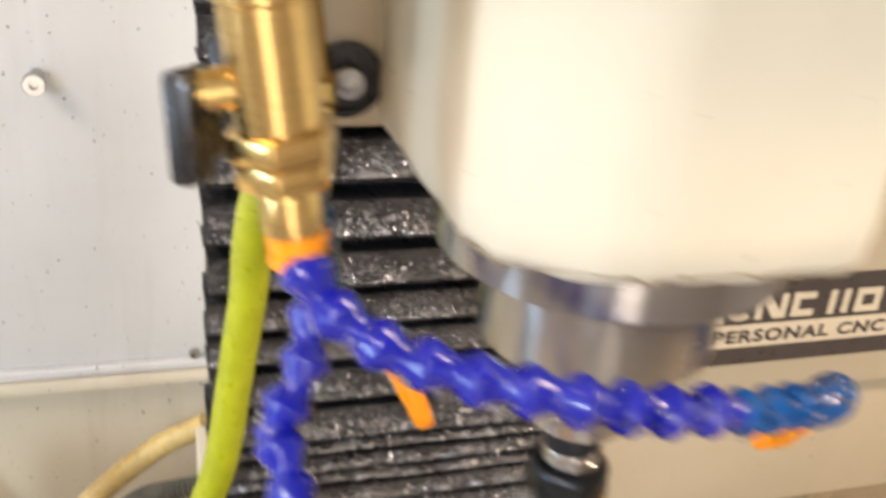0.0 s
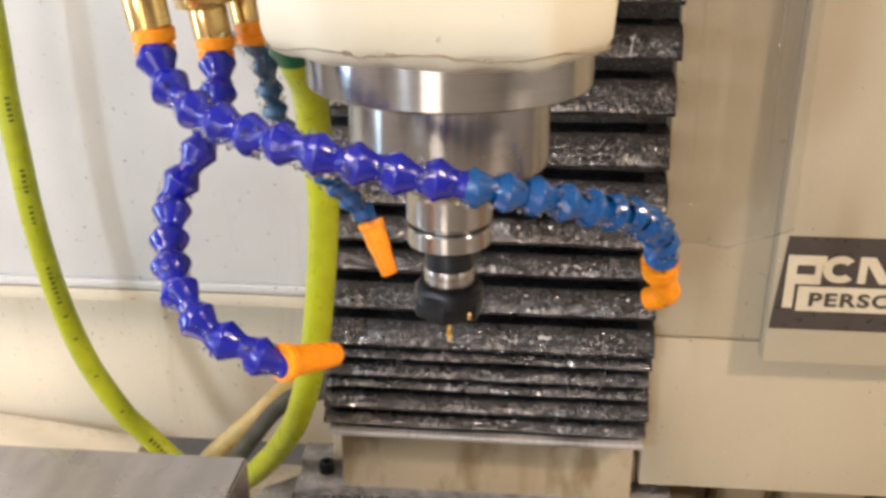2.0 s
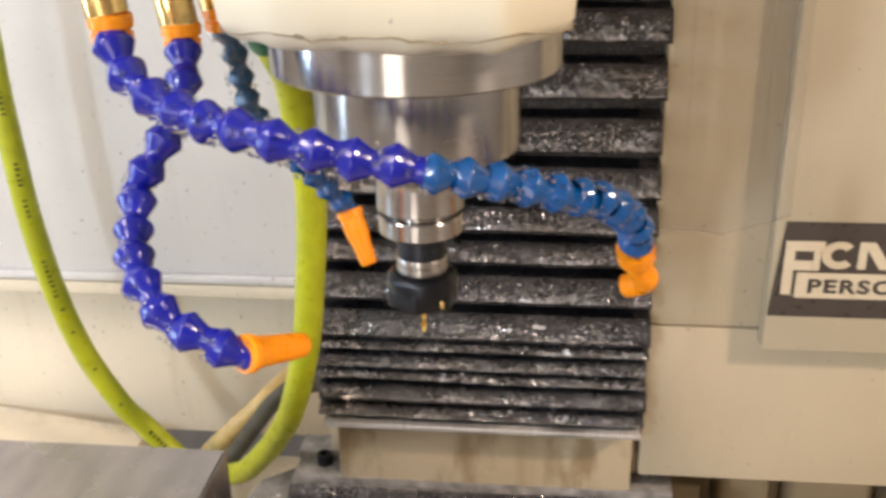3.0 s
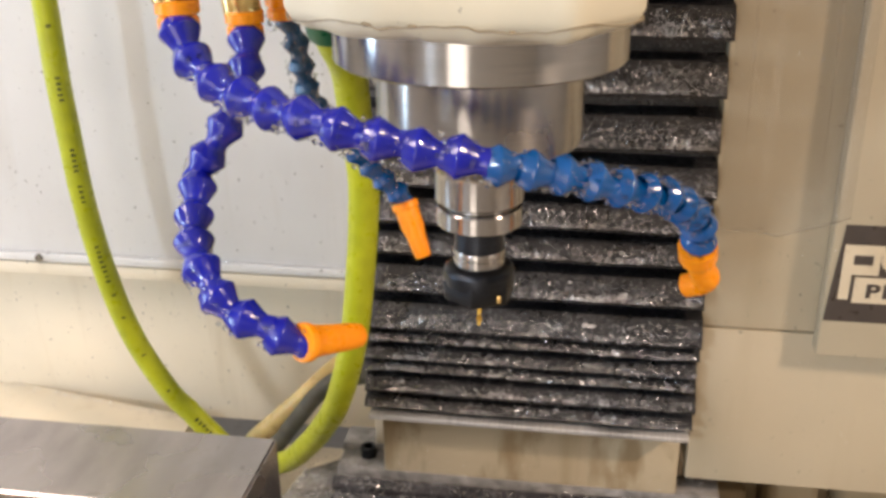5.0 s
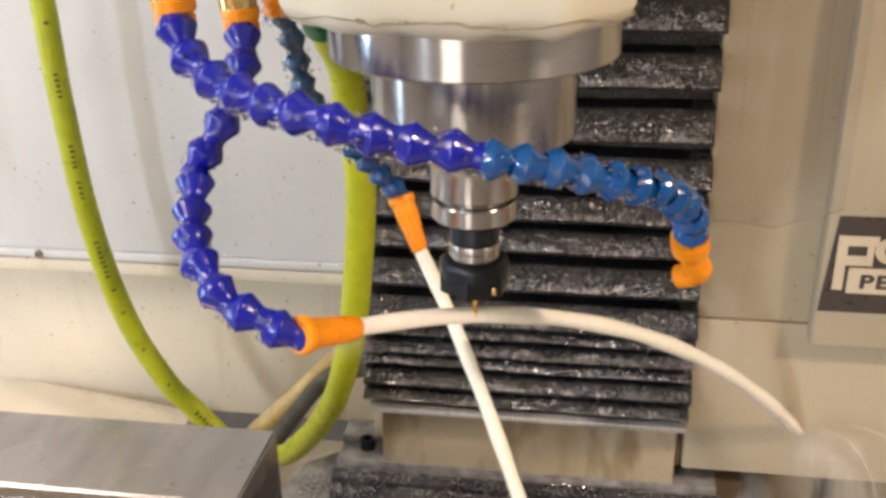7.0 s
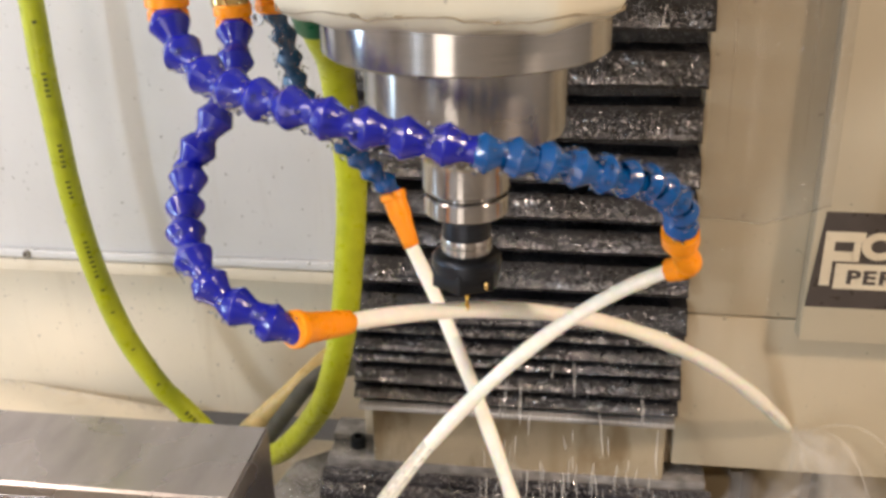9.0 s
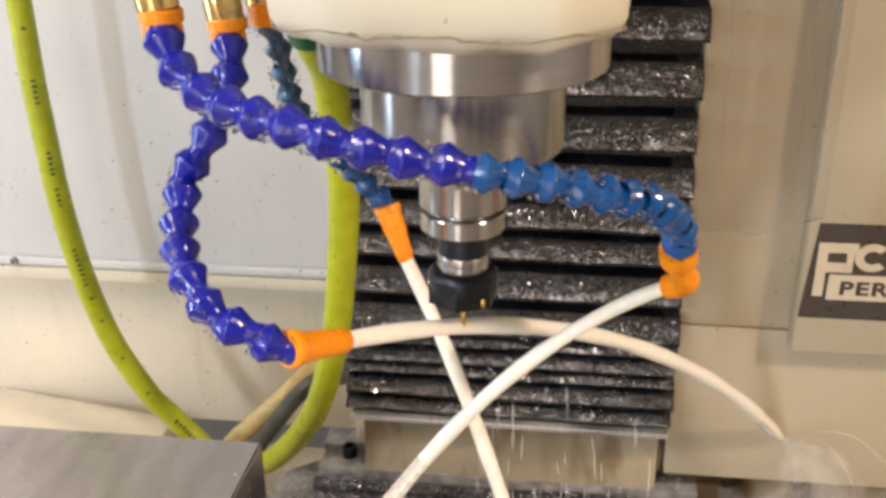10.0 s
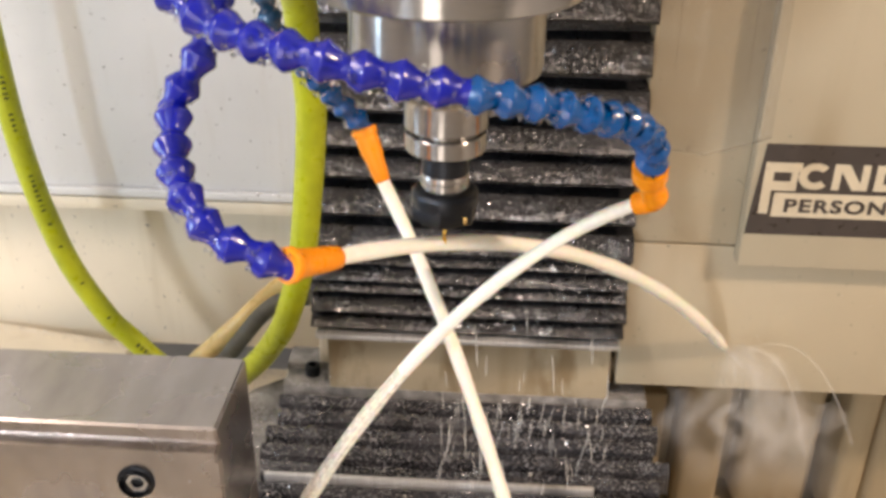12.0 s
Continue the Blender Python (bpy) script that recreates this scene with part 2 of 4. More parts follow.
def prism(outline, z0, z1, bevel=0.0, seg=3, m=None, bm=None):
    """An upright prism over an outline of (x, y)."""
    own = bmesh.new()
    lo = [own.verts.new((x, y, z0)) for x, y in outline]
    hi = [own.verts.new((x, y, z1)) for x, y in outline]
    own.faces.new(lo[::-1])
    own.faces.new(hi)
    k = len(outline)
    for i in range(k):
        own.faces.new([lo[i], lo[(i + 1) % k], hi[(i + 1) % k], hi[i]])
    if bevel:
        bmesh.ops.bevel(own, geom=list(own.edges), offset=bevel, segments=seg, affect="EDGES", profile=0.5)
    bmesh.ops.recalc_face_normals(own, faces=own.faces)
    if m is not None:
        bmesh.ops.transform(own, matrix=m, verts=own.verts)
    return merge(bm, own)


def smooth_line(pts, step):
    """Evenly spaced points on a Catmull-Rom curve through pts."""
    p = [Vector(q) for q in pts]
    p = [2 * p[0] - p[1]] + p + [2 * p[-1] - p[-2]]
    fine = []
    for i in range(1, len(p) - 2):
        for k in range(24):
            t = k / 24
            a, b, c, d = p[i - 1:i + 3]
            fine.append(0.5 * (2 * b + (c - a) * t + (2 * a - 5 * b + 4 * c - d) * t * t + (3 * b - a - 3 * c + d) * t ** 3))
    fine.append(p[-2])
    total = sum((b - a).length for a, b in zip(fine, fine[1:]))
    n = max(2, round(total / step))
    out, need, run = [fine[0]], total / n, 0.0
    for a, b in zip(fine, fine[1:]):
        seg = (b - a).length
        while seg > 0 and run + seg >= need * len(out) and len(out) < n:
            out.append(a.lerp(b, (need * len(out) - run) / seg))
        run += seg
    out.append(fine[-1])
    return out


def sweep(line, radius, n=16, caps=True, bm=None):
    """A round tube along a line of points; radius: a number or f(0..1)."""
    own = bmesh.new()
    rings, side = [], None
    for i, p in enumerate(line):
        d = (line[min(i + 1, len(line) - 1)] - line[max(i - 1, 0)]).normalized()
        if side is None:
            side = d.orthogonal().normalized()
        side = (side - d * side.dot(d)).normalized()
        up = d.cross(side)
        r = radius(i / (len(line) - 1)) if callable(radius) else radius
        rings.append([own.verts.new(p + r * (side * math.cos(2 * math.pi * k / n) + up * math.sin(2 * math.pi * k / n))) for k in range(n)])
    for a, b in zip(rings, rings[1:]):
        for k in range(n):
            own.faces.new([a[k], a[(k + 1) % n], b[(k + 1) % n], b[k]])
    if caps:
        own.faces.new(rings[0][::-1])
        own.faces.new(rings[-1])
    bmesh.ops.recalc_face_normals(own, faces=own.faces)
    return merge(bm, own)


def along(a, b):
    """A pose at a whose z points to b."""
    a, b = Vector(a), Vector(b)
    return Matrix.Translation(a) @ (b - a).to_track_quat("Z", "Y").to_matrix().to_4x4()


# ---- the room ----
def room():
    thing("floor", box(-2.6, 2.6, -2.4, 1.6, -0.05, 0.0), ROOM_F, (0, 0, 0), "grey concrete workshop floor", "floor", kind="structure")
    thing("ceiling", box(-2.6, 2.6, -2.4, 1.6, 2.6, 2.65), ROOM_W, (0, 0, 2.6), "white painted workshop ceiling", "ceiling", kind="structure")
    thing("wall_north", box(-2.6, 2.6, 1.6, 1.7, 0, 2.6), ROOM_W, (0, 1.6, 0), "plain painted workshop wall", "wall", kind="structure")
    thing("wall_west", box(-2.7, -2.6, -2.4, 1.6, 0, 2.6), ROOM_W, (-2.6, 0, 0), "plain painted workshop wall", "wall", kind="structure")
    thing("wall_east", box(2.6, 2.7, -2.4, 1.6, 0, 2.6), ROOM_W, (2.6, 0, 0), "plain painted workshop wall", "wall", kind="structure")
    thing("wall_south", box(-2.6, 2.6, -2.5, -2.4, 0, 2.6), ROOM_W, (0, -2.4, 0), "plain painted workshop wall", "wall", kind="structure")


# ---- the column ----
def column():
    col = empty("machine_column", (0, 0.5, 0), "beige painted cast-iron column of a milling machine", "machine", kind="structure")
    part("column_core", box(-0.118, 0.60, 0.36, 0.75, 0.872, 2.0, 0.004), BEIGE_B, col)
    part("column_pillar", box(-0.118, 0.150, 0.3605, 0.75, 0.601, 0.871, 0.004), BEIGE_B, col)
    part("column_foot", box(-0.122, 0.1385, 0.30, 0.36, 0.80, 0.935, 0.003), FOOT, col)
    part("foot_ledge", box(-0.168, -0.123, 0.3295, 0.36, 0.80, 0.8385, 0.003), DUSTY, col)
    part("foot_bracket", box(-0.136, -0.1225, 0.330, 0.40, 0.8390, 0.925, 0.002), BEIGE_B, col)
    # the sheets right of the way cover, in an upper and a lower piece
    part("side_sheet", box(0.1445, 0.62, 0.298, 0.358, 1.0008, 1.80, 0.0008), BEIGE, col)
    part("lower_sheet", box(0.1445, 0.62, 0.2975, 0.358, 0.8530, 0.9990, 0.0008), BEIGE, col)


def name_plate():
    pl = empty("control_cover", (0.42, 0.28, 0.99), "raised beige metal cover with a dark printed label", "cover")
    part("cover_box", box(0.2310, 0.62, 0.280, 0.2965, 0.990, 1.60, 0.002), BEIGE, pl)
    lab = part("label", prism([(0.2320, 1.021), (0.47, 1.021), (0.47, 1.100), (0.2385, 1.100)], -0.2799, -0.2793, m=pose(0, 0, 0, 90)), LABEL_K, pl, "dark grey printed label with cream lettering")
    f0, f1 = 0.2787, 0.2794

    def bar(x0, x1, z0, z1, material=LABEL_C, lift=0.0):
        part("label_shape", box(x0, x1, f0 - lift, f1 - lift, z0, z1), material, lab)
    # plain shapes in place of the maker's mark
    bar(0.240, 0.2475, 1.040, 1.0845)
    bar(0.2475, 0.269, 1.0765, 1.0845)
    bar(0.2475, 0.262, 1.0605, 1.0685)
    bar(0.2615, 0.2665, 1.0605, 1.0765)
    hook = [(0.2800 + r * 1.15 * math.cos(a), 1.0735 + r * math.sin(a)) for r, way in ((0.0113, 1), (0.0055, -1)) for a in [0.75 + way * (4.78 * i / 20 - 2.39) + 2.39 for i in range(21)]]
    part("label_shape", prism(hook, -f1, -f0, m=pose(0, 0, 0, 90)), LABEL_C, lab)
    bar(0.294, 0.300, 1.0625, 1.0845)
    own = prism([(0.300, 1.0845), (0.3055, 1.0845), (0.316, 1.0685), (0.316, 1.0625), (0.3105, 1.0625), (0.300, 1.0785)], -f1, -f0, m=pose(0, 0, 0, 90))
    part("label_shape", own, LABEL_C, lab)
    bar(0.316, 0.322, 1.0625, 1.0845)
    bar(0.327, 0.3335, 1.0625, 1.0845)
    bar(0.3335, 0.348, 1.0785, 1.0845)
    bar(0.3335, 0.348, 1.0625, 1.0685)
    bar(0.362, 0.368, 1.0625, 1.0845)
    bar(0.375, 0.381, 1.0625, 1.0845)
    bar(0.388, 0.394, 1.0625, 1.0845)
    bar(0.394, 0.406, 1.0785, 1.0845)
    bar(0.394, 0.406, 1.0625, 1.0685)
    bar(0.406, 0.412, 1.0625, 1.0845)
    bar(0.2505, 0.462, 1.0375, 1.0585)
    cu = bpy.data.curves.new("words", "FONT")
    cu.body, cu.size, cu.extrude, cu.offset = "PERSONAL CNC", 0.0160, 0.0002, 0.0005
    cu.space_character = 1.15
    tmp = new("tmp_words", cu)
    tmp.matrix_world = Matrix.Translation((0.2590, 0.2784, 1.0425)) @ pose(0, 0, 0, 90) @ Matrix.Diagonal((1.27, 0.97, 1, 1))
    bpy.context.view_layer.update()
    me = bpy.data.meshes.new_from_object(tmp.evaluated_get(bpy.context.evaluated_depsgraph_get()))
    own = bmesh.new()
    own.from_mesh(me)
    bmesh.ops.transform(own, matrix=tmp.matrix_world, verts=own.verts)
    bpy.data.objects.remove(tmp)
    part("lettering", own, LABEL_K, lab, "dark capital lettering")


def left_panel():
    w = empty("panel_wall", (-0.4, 0.45, 0.96), "white sheet-metal splash panel with dust and drip stains", "panel", kind="structure")
    part("panel_sheet", box(-1.10, -0.1215, 0.450, 0.464, 0.9640, 1.90, 0.001), WHITE, w)
    part("panel_fold", box(-1.10, -0.1215, 0.4445, 0.4665, 0.9545, 0.9635, 0.0015), WHITE, w, "white folded edge with settled dust")
    part("panel_lip", box(-1.10, -0.1215, 0.4465, 0.4985, 0.9390, 0.9520, 0.001), BEIGE_B, w, "beige folded rail under the white sheet")
    part("lower_wall", box(-1.10, -0.1190, 0.4990, 0.530, 0.74, 0.9392, 0.001), BEIGE_B, w, "beige painted lower wall with drip stains")
    for x, z in ((-0.2375, 1.2135), (-0.1330, 0.969), (-0.520, 0.959)):
        r = 0.0082 if z > 1.2 else 0.0046
        part("panel_screw", lathe([(0, -0.003), (r, -0.003), (r, 0.001), (r * 0.75, 0.0026), (r * 0.35, 0.0028), (r * 0.3, 0.001), (0, 0.001)] if z < 1.2 else [(0, -0.001), (r * 0.6, -0.001), (r * 0.6, 0.020), (r, 0.0205), (r, 0.0265), (r * 0.9, 0.028), (r * 0.4, 0.028), (r * 0.34, 0.024), (0, 0.024)], 20, Matrix.Translation((x, 0.4495 if z > 1.2 else 0.4440, z)) @ pose(0, 0, 0, 90)), STEEL, w, "dull steel socket screw")


# ---- the way covers ----
LIPS = [0.9155, 0.9319, 0.9517, 0.9636, 0.9804, 0.9924, 1.0271, 1.061, 1.0879, 1.1179, 1.1529, 1.194, 1.2352, 1.2735, 1.3138, 1.3542, 1.3947, 1.4353]


def wavy(x, k, a):
    return a * noise.noise(Vector((x * 14, k * 3.1, 0.3))) + 0.35 * a * noise.noise(Vector((x * 70, k * 1.7, 5.0)))


def pleat(section, x0, x1, k, amp, nx=40):
    """A folded strip: (y, z) section drawn out along x with a slightly uneven edge."""
    own = bmesh.new()
    rows = []
    for i in range(nx + 1):
        x = x0 + (x1 - x0) * i / nx
        rows.append([own.verts.new((x, y + wavy(x, k + 9, amp * 0.5), z + wavy(x, k, amp))) for y, z in section])
    for a, b in zip(rows, rows[1:]):
        for j in range(len(section) - 1):
            own.faces.new([a[j], a[j + 1], b[j + 1], b[j]])
    bmesh.ops.recalc_face_normals(own, faces=own.faces)
    bmesh.ops.solidify(own, geom=list(own.faces), thickness=0.0009)
    return own


def upper_cover():
    bw = empty("way_cover", (0.005, 0.30, 0.90), "black pleated rubber way cover dusted with metal chips", "way cover")
    for k, (z0, z1) in enumerate(zip(LIPS, LIPS[1:])):
        tall = z1 - z0
        sec = [(0.311, z0 - 0.0022), (0.2755, z0 - 0.0006), (0.2748, z0 + 0.0008), (0.2760, z0 + 0.0022), (0.2795, z0 + tall * 0.38), (0.2850, z0 + tall * 0.54), (0.3100, z0 + tall * 0.58), (0.3115, z1 - 0.0026)]
        part("pleat", pleat(sec, -0.131 + 0.0015 * math.sin(k * 2.3), 0.1435 + 0.001 * math.sin(k * 1.7), k, 0.0012), RUBBER, bw)
    part("bottom_strip", box(-0.127, 0.1415, 0.2722, 0.306, 0.9045, 0.9095, 0.0008), ALU, bw, "dull aluminium bottom strip")


def fold(k):
    """Where the k-th fold of the lower cover begins, and how high its crest is."""
    return 0.300 - k * FOLD, 0.8265 - 0.0006 * k


FOLD = 0.0240


def lower_cover():
    bw = empty("floor_way_cover", (0.01, 0.20, 0.80), "black pleated rubber cover on the lower ways, full of chips", "way cover")
    part("clamp_plate", box(-0.166, 0.176, 0.2985, 0.3290, 0.800, 0.8335, 0.002), DUSTY, bw, "flat rubber-covered clamping plate grey with dust")
    for k in range(11):
        y1, z = fold(k)
        sec = [(y1 + 0.002, z - 0.024), (y1 - 0.002, z - 0.0040), (y1 - 0.0035, z - 0.0008), (y1 - 0.0060, z + 0.0006), (y1 - 0.0115, z - 0.0010), (y1 - 0.0150, z - 0.0040), (y1 - 0.0175, z - 0.024)]
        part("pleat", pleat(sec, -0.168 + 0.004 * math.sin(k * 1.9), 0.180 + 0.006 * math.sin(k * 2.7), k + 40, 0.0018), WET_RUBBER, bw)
    part("stiffener", box(-0.158, 0.118, 0.1785, 0.1830, 0.812, 0.8290, 0.0008), ALU, bw, "bare aluminium stiffening strip")
    part("cover_bed", box(-0.160, 0.172, 0.04, 0.3295, 0.60, 0.798, 0.002), RUBBER, bw)


def chips():
    """Thousands of small slivers lying on the pleats, ledges and panels."""
    rng = np.random.default_rng(4)
    spots = []

    def lay(p, size, flat):
        spots.append((*p, size, flat))

    tiny = np.array([0.00027, 0.00040, 0.00060, 0.0009, 0.0013])
    for k, (z0, z1) in enumerate(zip(LIPS, LIPS[1:])):
        tall = z1 - z0
        n = int(2000 + 230000 * tall)
        xs, us, sz, keep = rng.uniform(-0.129, 0.142, n), rng.beta(0.75, 1.7, n), rng.choice(tiny, n, p=[0.36, 0.32, 0.22, 0.08, 0.02]), rng.random(n)
        for x, u, s, q in zip(xs, us, sz, keep):
            if noise.noise(Vector((x * 45, k * 5.0, u * 3))) < -0.12 and q < 0.7:
                continue
            z = z0 + 0.0015 + u * (tall * 0.55 - 0.0015)
            y = 0.2755 + 0.0045 * min(1.0, u / 0.7) + 0.006 * max(0.0, u - 0.7) / 0.3 - 0.0015
            lay((x, y + wavy(x, k + 9, 0.0006), z + wavy(x, k, 0.0012)), s, 0.8)
    for _ in range(20000):
        k = rng.integers(0, 11)
        x = rng.uniform(-0.166, 0.180)
        if noise.noise(Vector((x * 30, k * 2.0, 9))) < -0.1 - 0.03 * (5 - k):
            continue
        u = rng.uniform(0, 1)
        y1, z = fold(k)
        lay((x, y1 - 0.0030 - 0.0115 * u, z + 0.0006 - 0.010 * (u - 0.35) ** 2 + wavy(x, k + 40, 0.0018) + 0.0004), rng.choice(tiny, p=[0.35, 0.33, 0.2, 0.09, 0.03]), 0.5)
    for _ in range(6500):
        lay((rng.uniform(-0.166, 0.176), rng.uniform(0.2980, 0.3290), 0.8337 + rng.uniform(0, 0.0012)), rng.choice(tiny[:4], p=[0.45, 0.3, 0.17, 0.08]), 0.4)
    for _ in range(12000):
        x, y = rng.uniform(-0.205, -0.11), rng.uniform(0.16, 0.325)
        lay((x - 0.05 * (0.33 - y), y, 0.810 + (0.010 + 0.012 * noise.noise(Vector((x * 40, y * 40, 1)))) * rng.uniform(0.2, 1)), rng.choice(tiny[:4], p=[0.3, 0.4, 0.2, 0.1]), 0.4)
    for _ in range(420):
        lay((rng.uniform(-0.125, 0.14), rng.uniform(0.2985, 0.2998), 0.82 + rng.beta(1, 3) * 0.08), rng.choice(tiny[:3]), 1)
    for _ in range(700):
        x, z = rng.uniform(0.15, 0.46), 0.86 + rng.beta(1.2, 1.6) * 0.5
        on = x > 0.231 and z > 0.992
        lay((x, 0.2795 if on else 0.297, z), rng.choice(tiny[:4], p=[0.5, 0.3, 0.15, 0.05]), 1)
    for _ in range(420):
        lay((rng.uniform(-0.62, -0.13), 0.4493, 0.966 + rng.beta(1, 2) * 0.32), rng.choice(tiny[:4], p=[0.4, 0.35, 0.2, 0.05]), 1)
    for _ in range(70):
        lay((rng.uniform(-0.35, -0.12), rng.uniform(-0.044, 0.016), 1.0567), rng.choice(tiny[:3]), 0.2)
    for _ in range(1000):
        x, z = rng.uniform(0.152, 0.238), 1.02 + rng.beta(1.6, 1.3) * 0.36
        lay((x, 0.2765 if x > 0.228 else 0.2768 + (0.228 - x) * 0.20, z), rng.choice(tiny[:4], p=[0.25, 0.4, 0.25, 0.10]), 1)
    for _ in range(2600):
        x = rng.uniform(-0.85, -0.376)
        if noise.noise(Vector((x * 22, 3.0, 1))) < -0.25:
            continue
        lay((x, 0.460 - (x + 0.40) * 0.1790 - abs(rng.normal(0, 0.007)), 0.7665 + rng.uniform(0, 0.0025)), rng.choice(tiny[:4]), 0.4)
    for _ in range(900):
        lay((rng.uniform(-0.37, -0.12), rng.uniform(0.365, 0.497), 0.7125 + rng.uniform(0, 0.002)), rng.choice(tiny), 0.5)
        lay((rng.uniform(-0.60, -0.125), rng.uniform(0.4440, 0.4495), 0.9640 + rng.uniform(0, 0.0012)), rng.choice(tiny[:3]), 0.5)
    for _ in range(150):
        lay((rng.uniform(-0.42, -0.15), 0.4985, 0.78 + rng.beta(1, 2) * 0.12), rng.choice(tiny[:4]), 1)
    s = np.array(spots)
    n = len(s)

    def unit(a):
        return a / np.linalg.norm(a, axis=1, keepdims=True)
    d = rng.normal(size=(n, 3))
    d[:, 2] *= s[:, 4]
    d = unit(d)
    e = unit(np.cross(d, rng.normal(size=(n, 3))))
    f = np.cross(d, e)
    ln, wd = (s[:, 3] * rng.uniform(0.7, 2.2, n))[:, None], (s[:, 3] * rng.uniform(0.25, 0.6, n))[:, None]
    c = s[:, :3]
    v = np.stack([c - d * ln, c + d * ln * 0.2 + e * wd + f * wd * 0.5, c + d * ln - f * wd * 0.3, c - e * wd * 0.7 + f * wd * 0.6], 1).reshape(-1, 3)
    tri = np.array([(0, 1, 3), (1, 2, 3), (0, 3, 2), (0, 2, 1)])
    faces = (np.arange(n)[:, None, None] * 4 + tri[None]).reshape(-1, 3)
    me = bpy.data.meshes.new("metal_chips")
    me.from_pydata(v.tolist(), [], faces.tolist())
    me.materials.append(CHIP)
    ob = new("metal_chips", me)
    BASE[ob.name] = Vector()
    tagged(ob, "loose bright aluminium chips scattered over the way covers", "metal chips", kind="stuff")


# ---- machine base ----
def machine_base():
    b = empty("machine_base", (0, 0.3, 0.6), "grimy beige machine base and coolant tray under the column", "machine base", kind="structure")
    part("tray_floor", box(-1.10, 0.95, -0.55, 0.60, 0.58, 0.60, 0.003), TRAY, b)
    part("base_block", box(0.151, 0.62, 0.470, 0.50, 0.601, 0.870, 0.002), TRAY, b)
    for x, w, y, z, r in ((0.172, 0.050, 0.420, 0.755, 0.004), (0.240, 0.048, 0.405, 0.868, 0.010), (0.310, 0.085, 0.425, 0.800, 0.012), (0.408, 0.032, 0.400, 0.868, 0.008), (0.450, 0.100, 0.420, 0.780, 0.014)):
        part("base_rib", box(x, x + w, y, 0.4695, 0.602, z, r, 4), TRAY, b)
    part("base_ledge", prism([(-0.260, 0.10), (-0.205, 0.325), (-0.16, 0.36), (-0.16, 0.10)], 0.601, 0.808, 0.003), DUSTY, b)
    part("rear_floor", prism([(-0.3745, 0.10), (-0.3745, 0.4985), (-0.1185, 0.4985), (-0.1185, 0.3595), (-0.262, 0.3595), (-0.262, 0.10)], 0.602, 0.712, 0.002), BEIGE_B, b)
    part("pedestal", box(-0.45, 0.45, -0.30, 0.60, 0.0, 0.579, 0.01), BEIGE_B, b)
    part("table_ledge", prism([(-1.10, 0.10), (-1.10, 0.588), (-0.65, 0.508), (-0.375, 0.459), (-0.375, 0.10)], 0.601, 0.7660, 0.002), BEIGE_B, b)


def socket_screw(at, r, tilt, name="socket_screw", label="black socket-head cap screw"):
    m = Matrix.Translation(at) @ tilt
    sc = lathe([(0, 0), (r, 0), (r, 1.3 * r), (0.88 * r, 1.45 * r), (0.55 * r, 1.45 * r), (0.5 * r, 0.7 * r), (0, 0.7 * r)], 20, m)
    return thing(name, sc, DARK_STEEL, at, label, "screw")


# ---- the vise ----
def vise():
    v = empty("vise", (-0.25, -0.02, 0.86), "ground steel machine vise jaw wet with coolant", "vise")
    x1 = -0.1165
    side = [(0.019, 0.87), (0.019, 1.0545), (0.0175, 1.0560), (-0.0465, 1.0560), (-0.048, 1.0548), (-0.048, 1.0485), (-0.045, 1.0460), (-0.045, 1.0440), (-0.0515, 1.0425), (-0.0515, 1.0355), (-0.046, 1.0330), (-0.046, 0.87)]
    own = bmesh.new()
    a = [own.verts.new((-0.46, y, z)) for y, z in side]
    b = [own.verts.new((x1, y, z)) for y, z in side]
    own.faces.new(a)
    own.faces.new(b[::-1])
    for i in range(len(side)):
        j = (i + 1) % len(side)
        own.faces.new([a[i], b[i], b[j], a[j]])
    bmesh.ops.recalc_face_normals(own, faces=own.faces)
    bmesh.ops.bevel(own, geom=[e for e in own.edges if abs(e.verts[0].co.x - x1) < 1e-6 and abs(e.verts[1].co.x - x1) < 1e-6], offset=0.0012, segments=2, affect="EDGES")
    part("jaw", own, VISE_STEEL, v)
    part("vise_body", box(-0.50, -0.118, -0.12, 0.055, 0.80, 0.869, 0.004), VISE_STEEL, v)
    for x in (-0.165, -0.33):
        m = Matrix.Translation((x, -0.0462, 1.0160)) @ pose(0, 0, 0, 90)
        part("jaw_screw", lathe([(0.0085, 0.004), (0.0085, 0.0), (0.0105, -0.0002), (0.0105, 0.0006), (0.0080, 0.0012), (0.0078, 0.0006), (0.0045, 0.0006), (0.0042, 0.0), (0, 0.0)], 24, m), DARK_STEEL, v, "dark recessed jaw screw")
        part("screw_socket", lathe([(0.0066, 0.0004), (0.0066, -0.0002), (0.0040, -0.0002), (0.0036, 0.0004)], 6, m @ Matrix.Translation((0.0008, 0, 0.0012))), STEEL, v)
    table = thing("mill_table", box(-0.60, 0.10, -0.20, 0.035, 0.601, 0.799, 0.003), VISE_STEEL, (-0.2, -0.05, 0.601), "ground steel mill table below the vise", "table")


